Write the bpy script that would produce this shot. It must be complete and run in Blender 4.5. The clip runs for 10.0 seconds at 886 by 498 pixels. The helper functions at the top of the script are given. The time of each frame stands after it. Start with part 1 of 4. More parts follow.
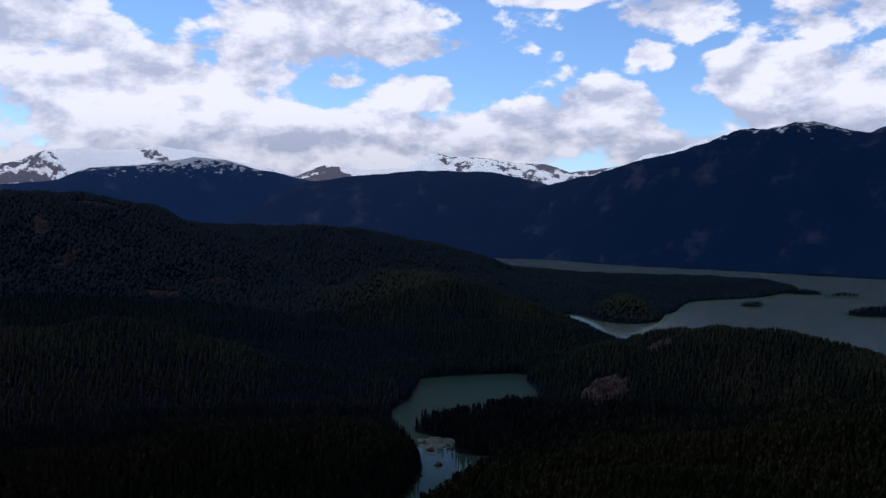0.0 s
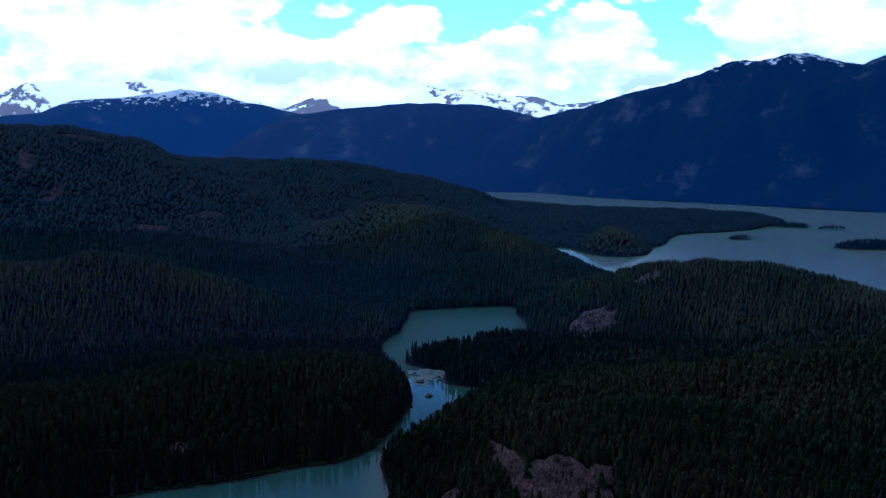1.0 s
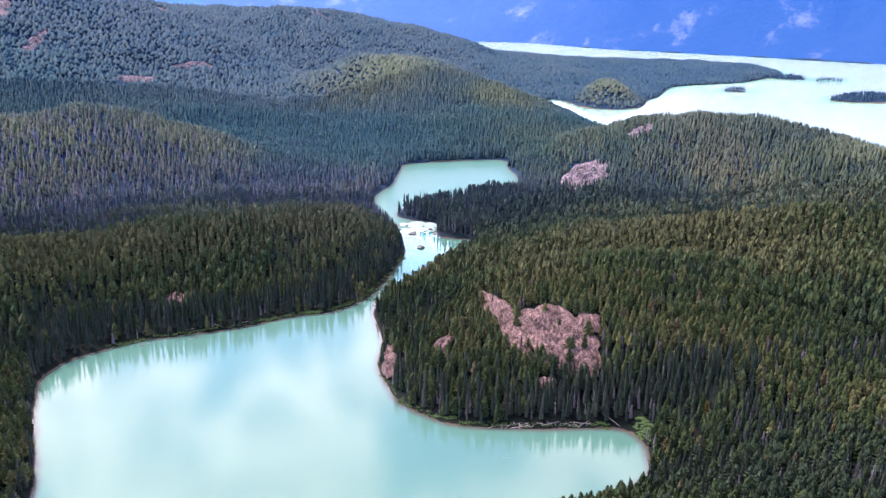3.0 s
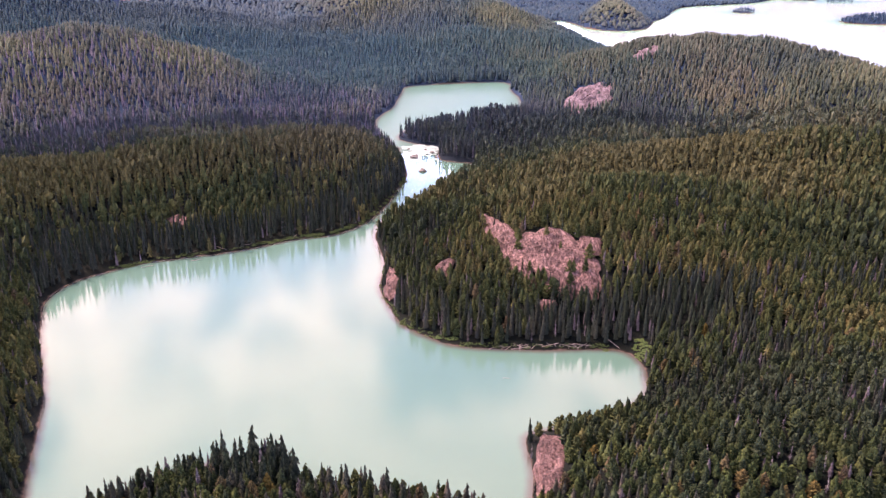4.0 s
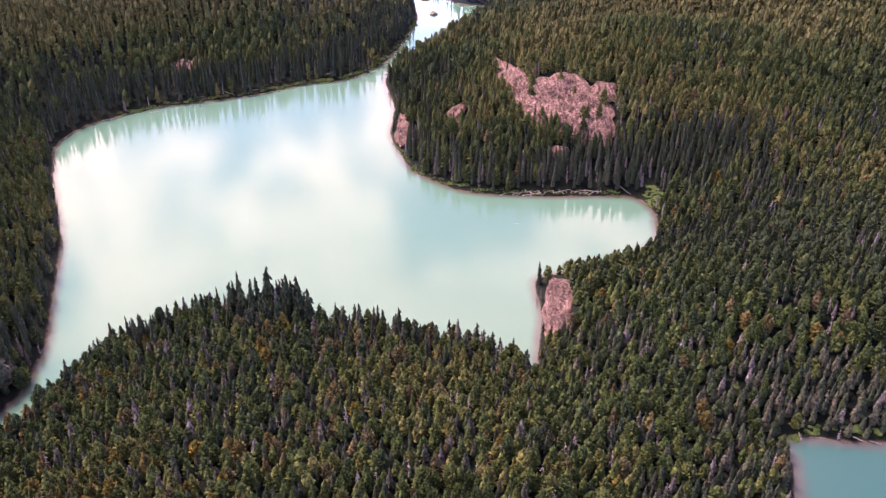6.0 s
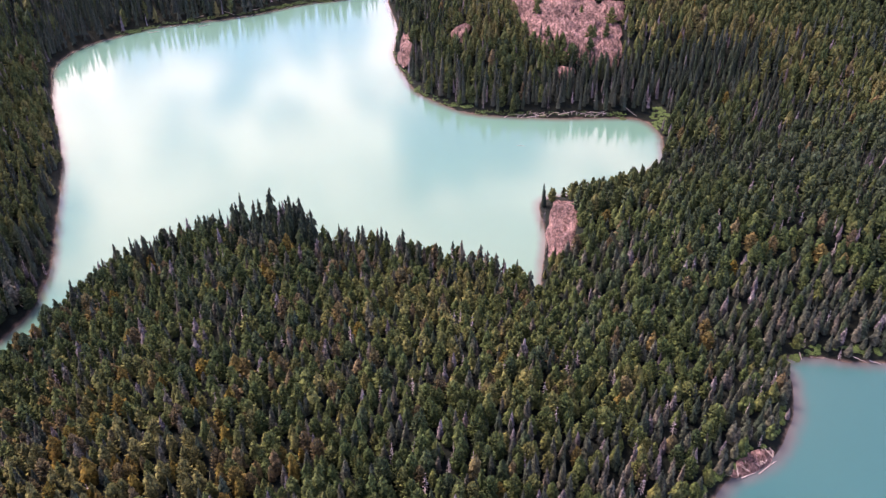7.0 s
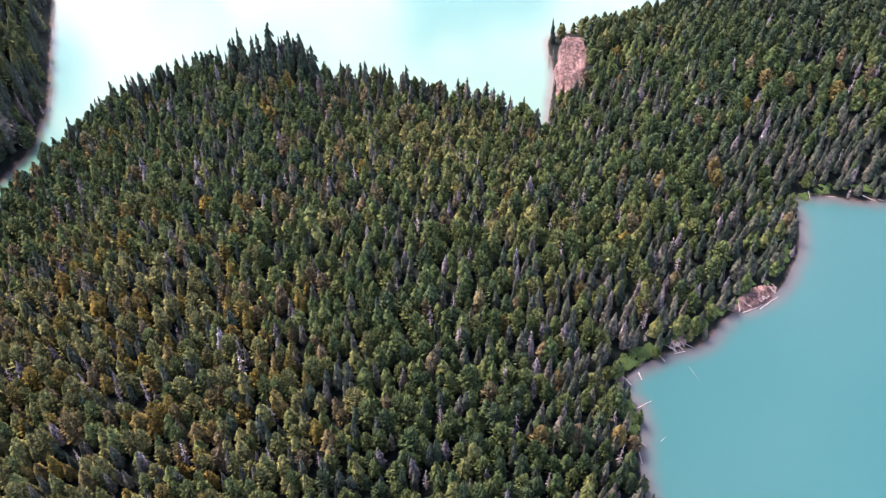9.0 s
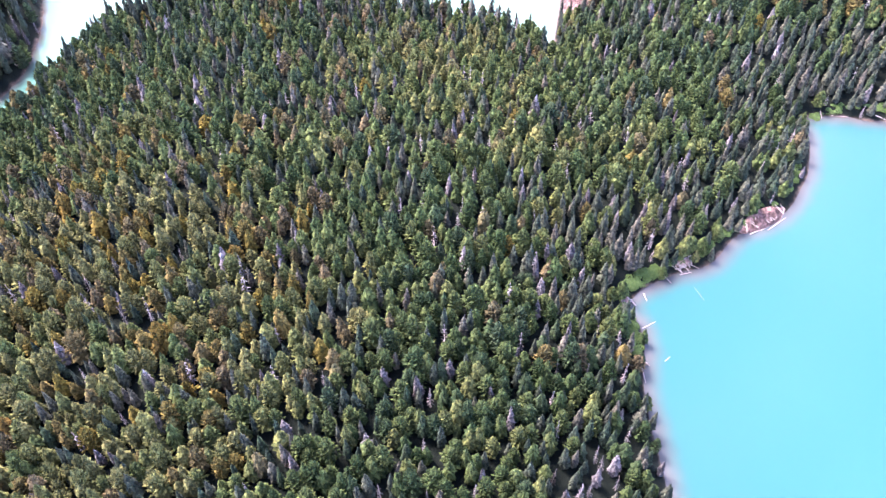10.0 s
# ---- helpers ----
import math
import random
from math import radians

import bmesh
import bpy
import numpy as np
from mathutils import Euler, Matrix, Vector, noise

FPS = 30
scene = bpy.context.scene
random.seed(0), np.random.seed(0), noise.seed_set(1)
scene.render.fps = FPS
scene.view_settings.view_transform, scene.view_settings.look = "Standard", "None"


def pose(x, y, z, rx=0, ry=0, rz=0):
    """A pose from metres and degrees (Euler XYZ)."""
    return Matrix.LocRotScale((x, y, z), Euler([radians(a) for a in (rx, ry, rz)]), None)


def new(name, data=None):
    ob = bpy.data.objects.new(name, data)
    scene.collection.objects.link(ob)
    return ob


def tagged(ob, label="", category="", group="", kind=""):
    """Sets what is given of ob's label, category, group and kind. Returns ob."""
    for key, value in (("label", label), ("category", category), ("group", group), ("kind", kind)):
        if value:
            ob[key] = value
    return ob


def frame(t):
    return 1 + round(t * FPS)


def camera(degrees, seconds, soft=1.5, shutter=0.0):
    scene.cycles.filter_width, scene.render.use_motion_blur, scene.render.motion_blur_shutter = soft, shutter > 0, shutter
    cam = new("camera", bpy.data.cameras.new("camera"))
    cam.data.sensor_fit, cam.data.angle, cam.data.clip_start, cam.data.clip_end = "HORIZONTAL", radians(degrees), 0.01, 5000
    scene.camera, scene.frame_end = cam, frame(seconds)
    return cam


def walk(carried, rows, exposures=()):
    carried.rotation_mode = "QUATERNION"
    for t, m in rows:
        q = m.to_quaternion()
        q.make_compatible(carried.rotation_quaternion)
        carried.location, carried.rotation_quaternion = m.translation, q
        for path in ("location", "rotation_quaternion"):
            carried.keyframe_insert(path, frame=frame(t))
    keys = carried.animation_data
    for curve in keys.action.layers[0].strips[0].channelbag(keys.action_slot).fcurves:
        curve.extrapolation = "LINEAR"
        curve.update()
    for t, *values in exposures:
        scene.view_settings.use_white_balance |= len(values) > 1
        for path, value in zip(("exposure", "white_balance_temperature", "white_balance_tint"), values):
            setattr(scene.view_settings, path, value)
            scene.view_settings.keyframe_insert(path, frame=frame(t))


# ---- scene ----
from collections import defaultdict

cam = camera(54.42, 10.0, 1.4)
# seconds, x, y, z, yaw, pitch, roll
PATH = [
    (0.0, 0.00, 0.00, 196.00, 0.00, -2.69, 0.16),
    (0.5, -0.13, -0.10, 196.31, -0.39, -4.91, 0.21),
    (1.0, -0.25, -0.18, 196.50, -0.70, -7.11, 0.21),
    (1.5, -0.36, -0.28, 196.60, -0.97, -9.46, 0.17),
    (2.0, -0.46, -0.36, 196.57, -1.22, -11.92, 0.16),
    (2.5, -0.56, -0.43, 196.43, -1.26, -14.36, 0.09),
    (4.0, -0.78, -0.66, 195.37, -1.10, -21.85, -0.08),
    (4.5, -0.83, -0.73, 194.78, -0.75, -24.31, -0.10),
    (5.0, -0.88, -0.80, 194.10, -0.60, -26.74, -0.04),
    (5.5, -0.91, -0.85, 193.30, -0.50, -29.19, 0.01),
    (7.0, -0.95, -1.02, 190.23, -0.15, -36.54, 0.18),
    (7.5, -0.95, -1.08, 188.99, -0.11, -38.91, 0.24),
    (8.0, -0.94, -1.12, 187.63, 0.01, -41.55, 0.30),
    (8.5, -0.92, -1.16, 186.16, 0.10, -43.82, 0.36),
    (9.0, -0.88, -1.20, 184.58, 0.11, -46.33, 0.40),
    (9.5, -0.84, -1.25, 182.90, 0.22, -48.54, 0.48),
    (10.0, -0.80, -1.27, 181.09, 0.28, -51.00, 0.65),
]
EXPOSURES = [
    (0.0, -3.55, 5600, 16), (0.5, -3.3, 4850, 15), (1.0, -2.55, 4250, 10), (1.5, -1.15, 4200, 4), (2.0, 0.38, 4750, 8),
    (2.5, 1.46, 5280, 12), (4.0, 1.50, 7700, 50), (5.5, 1.60, 7700, 49), (7.5, 1.63, 7000, 38), (9.0, 2.09, 6750, 28), (9.5, 2.40, 6500, 27), (10.0, 3.02, 6150, 31),
]
walk(cam, [(t, pose(x, y, z, 90 + p, r, w)) for t, x, y, z, w, p, r in PATH], EXPOSURES)

# ---- world and sun ----
SUN_HEIGHT, SUN_TURN = 54, -50
world = bpy.data.worlds.new("sky")
scene.world = world
world.use_nodes = True


def node(tree, kind, **settings):
    n = tree.nodes.new(kind)
    for key, value in settings.items():
        if key in n.inputs:
            n.inputs[key].default_value = value
    return n


def math_node(tree, op, a, b=None, c=None, clamp=False):
    n = tree.nodes.new("ShaderNodeMath")
    n.operation, n.use_clamp = op, clamp
    for i, v in enumerate((a, b, c)):
        if v is None:
            continue
        if isinstance(v, (int, float)):
            n.inputs[i].default_value = v
        else:
            tree.links.new(v, n.inputs[i])
    return n.outputs[0]


def smooth(tree, value, low, high):
    n = tree.nodes.new("ShaderNodeMapRange")
    n.interpolation_type = "SMOOTHSTEP"
    tree.links.new(value, n.inputs["Value"])
    for name, v in (("From Min", low), ("From Max", high)):
        if isinstance(v, (int, float)):
            n.inputs[name].default_value = v
        else:
            tree.links.new(v, n.inputs[name])
    return n.outputs["Result"]


def mix_colour(tree, fac, a, b, blend="MIX"):
    n = tree.nodes.new("ShaderNodeMix")
    n.data_type, n.blend_type = "RGBA", blend
    for i, v in ((0, fac), (6, a), (7, b)):
        if isinstance(v, (int, float)):
            n.inputs[i].default_value = v
        elif isinstance(v, tuple):
            n.inputs[i].default_value = (*v, 1)
        else:
            tree.links.new(v, n.inputs[i])
    return n.outputs[2]


def noise_at(tree, vector, scale, detail=4.0, rough=0.55, warp=0.0):
    n = tree.nodes.new("ShaderNodeTexNoise")
    n.inputs["Scale"].default_value, n.inputs["Detail"].default_value = scale, detail
    n.inputs["Roughness"].default_value, n.inputs["Distortion"].default_value = rough, warp
    if vector is not None:
        tree.links.new(vector, n.inputs["Vector"])
    return n.outputs["Fac"]


def build_sky():
    t = world.node_tree
    t.nodes.clear()
    out, bg = t.nodes.new("ShaderNodeOutputWorld"), t.nodes.new("ShaderNodeBackground")
    sky = t.nodes.new("ShaderNodeTexSky")
    sky.sky_type, sky.sun_disc = "NISHITA", False
    sky.sun_elevation, sky.sun_rotation = radians(SUN_HEIGHT), radians(SUN_TURN)
    sky.altitude, sky.air_density, sky.dust_density, sky.ozone_density = 900, 1.0, 0.3, 1.5
    where = t.nodes.new("ShaderNodeTexCoord").outputs["Generated"]
    squash = t.nodes.new("ShaderNodeVectorMath")
    squash.operation = "MULTIPLY"
    squash.inputs[1].default_value = (1, 1, 1.8)
    t.links.new(where, squash.inputs[0])
    lift = t.nodes.new("ShaderNodeVectorMath")
    lift.operation = "ADD"
    lift.inputs[1].default_value = (-0.012, 0.0, 0.035)
    t.links.new(squash.outputs[0], lift.inputs[0])
    body = noise_at(t, squash.outputs[0], 6.2, 11, 0.57, 0.2)
    above = noise_at(t, lift.outputs[0], 6.2, 11, 0.57, 0.2)
    puffs, puffs_above = noise_at(t, squash.outputs[0], 21.0, 6, 0.6, 0.3), noise_at(t, lift.outputs[0], 21.0, 6, 0.6, 0.3)
    body = math_node(t, "MULTIPLY_ADD", puffs, 0.40, math_node(t, "SUBTRACT", body, 0.20))
    above = math_node(t, "MULTIPLY_ADD", puffs_above, 0.40, math_node(t, "SUBTRACT", above, 0.20))
    split = t.nodes.new("ShaderNodeSeparateXYZ")
    t.links.new(where, split.inputs[0])
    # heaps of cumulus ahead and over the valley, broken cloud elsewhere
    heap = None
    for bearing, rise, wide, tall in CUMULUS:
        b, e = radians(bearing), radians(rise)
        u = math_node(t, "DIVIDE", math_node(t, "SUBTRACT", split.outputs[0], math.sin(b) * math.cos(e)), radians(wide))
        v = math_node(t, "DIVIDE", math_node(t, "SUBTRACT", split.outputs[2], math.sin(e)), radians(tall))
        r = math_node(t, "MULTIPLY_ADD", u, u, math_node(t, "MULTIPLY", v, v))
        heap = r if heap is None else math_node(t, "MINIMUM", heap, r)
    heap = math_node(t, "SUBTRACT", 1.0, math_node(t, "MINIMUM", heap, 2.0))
    overhead = smooth(t, split.outputs[2], 0.24, 0.34)
    lump = t.nodes.new("ShaderNodeTexVoronoi")
    lump.feature, lump.inputs["Scale"].default_value = "SMOOTH_F1", 26.0
    t.links.new(squash.outputs[0], lump.inputs["Vector"])
    knob = math_node(t, "MULTIPLY_ADD", lump.outputs["Distance"], -0.16, 0.07)
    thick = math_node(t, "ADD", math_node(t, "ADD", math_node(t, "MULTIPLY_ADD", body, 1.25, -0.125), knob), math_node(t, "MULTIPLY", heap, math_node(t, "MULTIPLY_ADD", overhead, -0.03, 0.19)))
    thick = math_node(t, "ADD", thick, math_node(t, "MULTIPLY_ADD", overhead, 0.045, 0.06))
    # a bank of cloud along the horizon
    thick = math_node(t, "MULTIPLY_ADD", math_node(t, "SUBTRACT", 1.0, smooth(t, split.outputs[2], 0.06, 0.12)), 0.10, thick)
    cover = smooth(t, thick, 0.46, math_node(t, "MULTIPLY_ADD", overhead, 0.04, 0.57))
    lit = math_node(t, "ADD", math_node(t, "MULTIPLY", math_node(t, "SUBTRACT", body, above), 5.5), math_node(t, "MULTIPLY_ADD", knob, 5.0, 0.60), clamp=True)
    shade = mix_colour(t, lit, (CLOUD * 0.56, CLOUD * 0.58, CLOUD * 0.66), (CLOUD * 1.06, CLOUD * 1.02, CLOUD * 0.99))
    # the sunlit flanks seen low down are brighter than the bases overhead
    low = math_node(t, "SUBTRACT", 1.0, smooth(t, split.outputs[2], 0.22, 0.32))
    flank = math_node(t, "ADD", 1.0, math_node(t, "MULTIPLY", math_node(t, "SUBTRACT", 1.0, smooth(t, split.outputs[2], 0.5, 0.85)), 0.5))
    flank = math_node(t, "MULTIPLY_ADD", low, 4.25, flank)
    # thinner, greyer cloud along the horizon
    flank = math_node(t, "MULTIPLY", flank, math_node(t, "MULTIPLY_ADD", smooth(t, split.outputs[2], 0.04, 0.12), 0.22, 0.78))
    level = t.nodes.new("ShaderNodeCombineColor")
    for k in range(3):
        t.links.new(flank, level.inputs[k])
    shade = mix_colour(t, 1.0, shade, level.outputs[0], "MULTIPLY")
    blue = mix_colour(t, 1.0, sky.outputs[0], SKY_GAIN, "MULTIPLY")
    gain = math_node(t, "MULTIPLY_ADD", low, 2.3, 0.52)
    clear = t.nodes.new("ShaderNodeCombineColor")
    for k in range(3):
        t.links.new(gain, clear.inputs[k])
    blue = mix_colour(t, 1.0, blue, clear.outputs[0], "MULTIPLY")
    t.links.new(mix_colour(t, cover, blue, shade), bg.inputs[0])
    bg.inputs[1].default_value = 0.1
    t.links.new(bg.outputs[0], out.inputs[0])


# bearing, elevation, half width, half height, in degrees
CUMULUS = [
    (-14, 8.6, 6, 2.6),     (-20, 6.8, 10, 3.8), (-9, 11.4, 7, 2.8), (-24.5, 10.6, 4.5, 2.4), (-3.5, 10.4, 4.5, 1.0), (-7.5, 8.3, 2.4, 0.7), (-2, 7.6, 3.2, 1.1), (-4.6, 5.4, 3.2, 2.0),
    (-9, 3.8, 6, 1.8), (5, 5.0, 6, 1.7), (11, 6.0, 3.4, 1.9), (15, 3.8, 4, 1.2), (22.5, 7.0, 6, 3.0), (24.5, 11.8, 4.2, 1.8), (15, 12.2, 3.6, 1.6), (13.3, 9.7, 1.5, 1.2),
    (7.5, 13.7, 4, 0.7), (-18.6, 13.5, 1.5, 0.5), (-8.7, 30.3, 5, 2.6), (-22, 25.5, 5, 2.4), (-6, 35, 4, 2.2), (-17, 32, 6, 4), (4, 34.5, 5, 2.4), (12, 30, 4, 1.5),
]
CLOUD, SKY_GAIN = 18.0, (3.9, 4.5, 5.0)
build_sky()
sun = new("sun", bpy.data.lights.new("sun", "SUN"))
sun.data.energy, sun.data.angle, sun.data.color = 8.2, radians(24), (1.0, 0.93, 0.82)
sun.matrix_world = pose(0, 0, 900, 90 - SUN_HEIGHT, 0, 180 - SUN_TURN)


# ---- materials ----
def material(name, rough=0.9, spec=0.2):
    m = bpy.data.materials.new(name)
    m.use_nodes = True
    p = m.node_tree.nodes["Principled BSDF"]
    p.inputs["Roughness"].default_value = rough
    p.inputs["Specular IOR Level"].default_value = spec
    return m, m.node_tree, p


def ramp(tree, fac, stops):
    n = tree.nodes.new("ShaderNodeValToRGB")
    e = n.color_ramp.elements
    while len(e) < len(stops):
        e.new(0.5)
    for el, (at, col) in zip(e, stops):
        el.position, el.color = at, (*col, 1)
    tree.links.new(fac, n.inputs[0])
    return n.outputs[0]


def place_of(tree):
    return tree.nodes.new("ShaderNodeNewGeometry").outputs["Position"]


def bump(tree, p, height, strength, distance):
    n = tree.nodes.new("ShaderNodeBump")
    n.inputs["Strength"].default_value, n.inputs["Distance"].default_value = strength, distance
    tree.links.new(height, n.inputs["Height"])
    tree.links.new(n.outputs[0], p.inputs["Normal"])


def foliage(name, low=None, high=None, vary=1.0, haze_tint=None, tone_shift=None):
    """Needles, with distance haze painted blue into the far ones; the tree's own kind, 0 to 1, comes from its object or
    from the forest's 'tint'.
    """
    m, t, p = material(name, 0.9, 0.03)
    if low is not None:
        kind = math_node(t, "MULTIPLY_ADD", t.nodes.new("ShaderNodeObjectInfo").outputs["Random"], high - low, low)
    else:
        a = t.nodes.new("ShaderNodeAttribute")
        a.attribute_name = "tint"
        kind = a.outputs["Fac"]
    base = ramp(t, kind, TREE_COLOURS)
    if tone_shift:
        base = mix_colour(t, 1.0, base, tone_shift, "MULTIPLY")
    if haze_tint:
        # distance haze, mixed blue into the needle colour up the valley
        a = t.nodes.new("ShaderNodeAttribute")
        a.attribute_name = "haze_tint"
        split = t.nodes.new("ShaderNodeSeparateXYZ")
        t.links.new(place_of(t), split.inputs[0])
        plum = haze_tint
        haze_tint = mix_colour(t, smooth(t, split.outputs[1], 1150, 1500), (haze_tint[0] * 0.85, haze_tint[1] * 1.12, haze_tint[2] * 0.86), haze_tint)
        haze_tint = mix_colour(t, smooth(t, split.outputs[1], 820, 1000), (plum[0] * 1.45, plum[1] * 0.88, plum[2] * 1.02), haze_tint)
        base = mix_colour(t, a.outputs["Fac"], base, haze_tint)
        # paler needles where sunlit patches are painted on the hills
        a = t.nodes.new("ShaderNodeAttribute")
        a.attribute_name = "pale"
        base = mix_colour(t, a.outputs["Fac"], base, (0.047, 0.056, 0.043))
    spray = t.nodes.new("ShaderNodeNewGeometry").outputs["Random Per Island"]
    each = t.nodes.new("ShaderNodeCombineColor")
    for k, (least, most) in enumerate(((0.55, 1.65), (0.60, 1.55), (0.65, 1.45))):
        t.links.new(math_node(t, "MULTIPLY_ADD", spray, (most - least) * vary, 1 + (least - 1) * vary), each.inputs[k])
    base = mix_colour(t, 1.0, base, each.outputs[0], "MULTIPLY")
    fine = noise_at(t, place_of(t), 1.1, 5, 0.7)
    col = mix_colour(t, math_node(t, "MULTIPLY", smooth(t, fine, 0.38, 0.68), min(0.8, vary)), base, mix_colour(t, 1.0, base, (1.8, 1.95, 1.75), "MULTIPLY"))
    t.links.new(col, p.inputs["Base Color"])
    bump(t, p, noise_at(t, place_of(t), 6.0, 3, 0.7), 0.6, 0.15)
    return m


TREE_COLOURS = [
    (0.0, (0.0304, 0.0272, 0.0240)), (0.09, (0.0208, 0.0220, 0.0172)), (0.22, (0.0106, 0.0148, 0.0116)), (0.45, (0.0125, 0.0188, 0.0076)), (0.65, (0.0212, 0.0262, 0.0100)), (0.8, (0.0340, 0.0335, 0.0130)),
    (0.86, (0.0278, 0.0216, 0.0134)), (0.90, (0.0350, 0.0262, 0.0062)), (0.945, (0.0390, 0.0208, 0.0084)), (0.96, (0.0272, 0.0240, 0.0272)), (1.0, (0.0920, 0.0784, 0.0880)),
]
spire_needles, broad_needles, dead_needles = foliage("spire_needles", 0.0, 0.34), foliage("broad_needles", 0.34, 0.74), foliage("dead_needles", 0.955, 1.0)
dying_needles = foliage("dying_needles", 0.955, 0.978)
forest_needles, middle_needles = foliage("forest_needles", vary=1.25), foliage("middle_needles", vary=0.65, tone_shift=(1.05, 1.0, 1.04))
# bluer copies of the needles, carrying the painted distance haze
far_needles = foliage("hazed_needles", vary=0.45, haze_tint=(0.013, 0.032, 0.062), tone_shift=(1.0, 1.0, 1.08))
distant_needles = foliage("distant_needles", vary=0.3, haze_tint=(0.0085, 0.0235, 0.047), tone_shift=(1.0, 1.0, 1.1))


def plain(name, stops, scale, rough=0.9, spec=0.2, relief=0.0, detail=6):
    m, t, p = material(name, rough, spec)
    t.links.new(ramp(t, noise_at(t, place_of(t), scale, detail, 0.6), stops), p.inputs["Base Color"])
    if relief:
        bump(t, p, noise_at(t, place_of(t), scale * 3, 5, 0.65), 0.8, relief)
    return m


bark = plain("bark", [(0.3, (0.0560, 0.0440, 0.0360)), (0.7, (0.1280, 0.1040, 0.0920))], 3.0)
driftwood = plain("driftwood", [(0.3, (0.085, 0.064, 0.058)), (0.7, (0.24, 0.195, 0.18))], 2.0)


def rock_material(name, pale=(1.0, 1.0, 1.0)):
    """Weathered pinkish rock with dark cracks and pale broken edges."""
    m, t, p = material(name, 0.92, 0.1)
    pos = place_of(t)
    broad = ramp(t, noise_at(t, pos, 0.12, 6, 0.6), [(0.35, (0.0384, 0.0248, 0.0240)), (0.6, (0.0912, 0.0592, 0.0560))])
    fine = ramp(t, noise_at(t, pos, 0.8, 8, 0.75, 0.6), [(0.38, (0.25, 0.22, 0.20)), (0.52, (1.0, 0.95, 0.92)), (0.68, (1.9, 1.75, 1.65))])
    broad = mix_colour(t, 1.0, broad, pale, "MULTIPLY")
    # joints and ledges run aslant
    lie = t.nodes.new("ShaderNodeMapping")
    lie.inputs["Rotation"].default_value, lie.inputs["Scale"].default_value = (0.3, 0.2, 0.75), (1.0, 0.16, 0.7)
    t.links.new(pos, lie.inputs["Vector"])
    ledge = ramp(t, noise_at(t, lie.outputs[0], 0.9, 5, 0.6), [(0.36, (0.42, 0.38, 0.38)), (0.5, (0.95, 0.92, 0.92)), (0.64, (1.7, 1.65, 1.65))])
    broad = mix_colour(t, 0.8, broad, mix_colour(t, 1.0, broad, ledge, "MULTIPLY"))
    t.links.new(mix_colour(t, 1.0, broad, fine, "MULTIPLY"), p.inputs["Base Color"])
    bump(t, p, noise_at(t, pos, 1.1, 8, 0.75, 0.6), 1.0, 1.0)
    return m


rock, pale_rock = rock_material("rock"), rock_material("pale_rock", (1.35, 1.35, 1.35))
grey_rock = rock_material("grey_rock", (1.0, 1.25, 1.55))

leaves = plain("bush_leaves", [(0.3, (0.0150, 0.0330, 0.0080)), (0.7, (0.0420, 0.0620, 0.0140))], 1.2)
boulder_stone = plain("boulder_stone", [(0.3, (0.0400, 0.0360, 0.0320)), (0.7, (0.1040, 0.0960, 0.0880))], 0.8, relief=0.2)


def ground_material():
    m, t, p = material("forest_floor", 0.95, 0.03)
    pos = place_of(t)
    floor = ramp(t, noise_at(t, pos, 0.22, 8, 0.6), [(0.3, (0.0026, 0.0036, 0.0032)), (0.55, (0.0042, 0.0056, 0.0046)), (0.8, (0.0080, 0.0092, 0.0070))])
    # floor colour turns blue up the valley, painting in the distance haze
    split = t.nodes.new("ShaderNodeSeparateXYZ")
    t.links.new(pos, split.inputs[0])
    hazy_floor = ramp(t, noise_at(t, pos, 0.05, 6, 0.6), [(0.3, (0.0065, 0.015, 0.030)), (0.7, (0.0095, 0.020, 0.038))])
    floor = mix_colour(t, smooth(t, split.outputs[1], 560, 950), floor, hazy_floor)
    gravel = ramp(t, noise_at(t, pos, 1.4, 6, 0.7), [(0.3, (0.0224, 0.0160, 0.0128)), (0.7, (0.0640, 0.0464, 0.0384))])
    a = t.nodes.new("ShaderNodeAttribute")
    a.attribute_name = "inland"
    edge = math_node(t, "ADD", a.outputs["Fac"], math_node(t, "MULTIPLY", noise_at(t, pos, 0.25, 4), 3.0))
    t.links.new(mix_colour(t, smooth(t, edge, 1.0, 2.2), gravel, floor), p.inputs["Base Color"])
    bump(t, p, noise_at(t, pos, 1.2, 6, 0.7), 0.8, 0.4)
    return m


def water_material(name, rough, chop, body, gloss=0.5, shoal=None, margin=(5.5, 0.034, 0.030, 0.027)):
    m, t, p = material(name, rough, gloss)
    p.inputs["IOR"].default_value = 1.33
    pos = place_of(t)
    a = t.nodes.new("ShaderNodeAttribute")
    a.attribute_name = "offshore"
    deep = mix_colour(t, noise_at(t, pos, 0.02, 3), body, tuple(c * 1.12 for c in body))
    if shoal:
        # greener over the shallows
        deep = mix_colour(t, smooth(t, math_node(t, "MULTIPLY_ADD", noise_at(t, pos, 0.02, 3), 14.0, a.outputs["Fac"]), 12, 44), shoal, deep)
    edge = math_node(t, "ADD", a.outputs["Fac"], math_node(t, "MULTIPLY", noise_at(t, pos, 0.2, 4), 2.0))
    t.links.new(mix_colour(t, smooth(t, edge, 0.8, margin[0]), margin[1:], deep), p.inputs["Base Color"])
    swell = math_node(t, "ADD", noise_at(t, pos, 0.5, 3, 0.5), math_node(t, "MULTIPLY", noise_at(t, pos, 0.03, 2), 3.0))
    bump(t, p, swell, chop, 0.03)
    return m


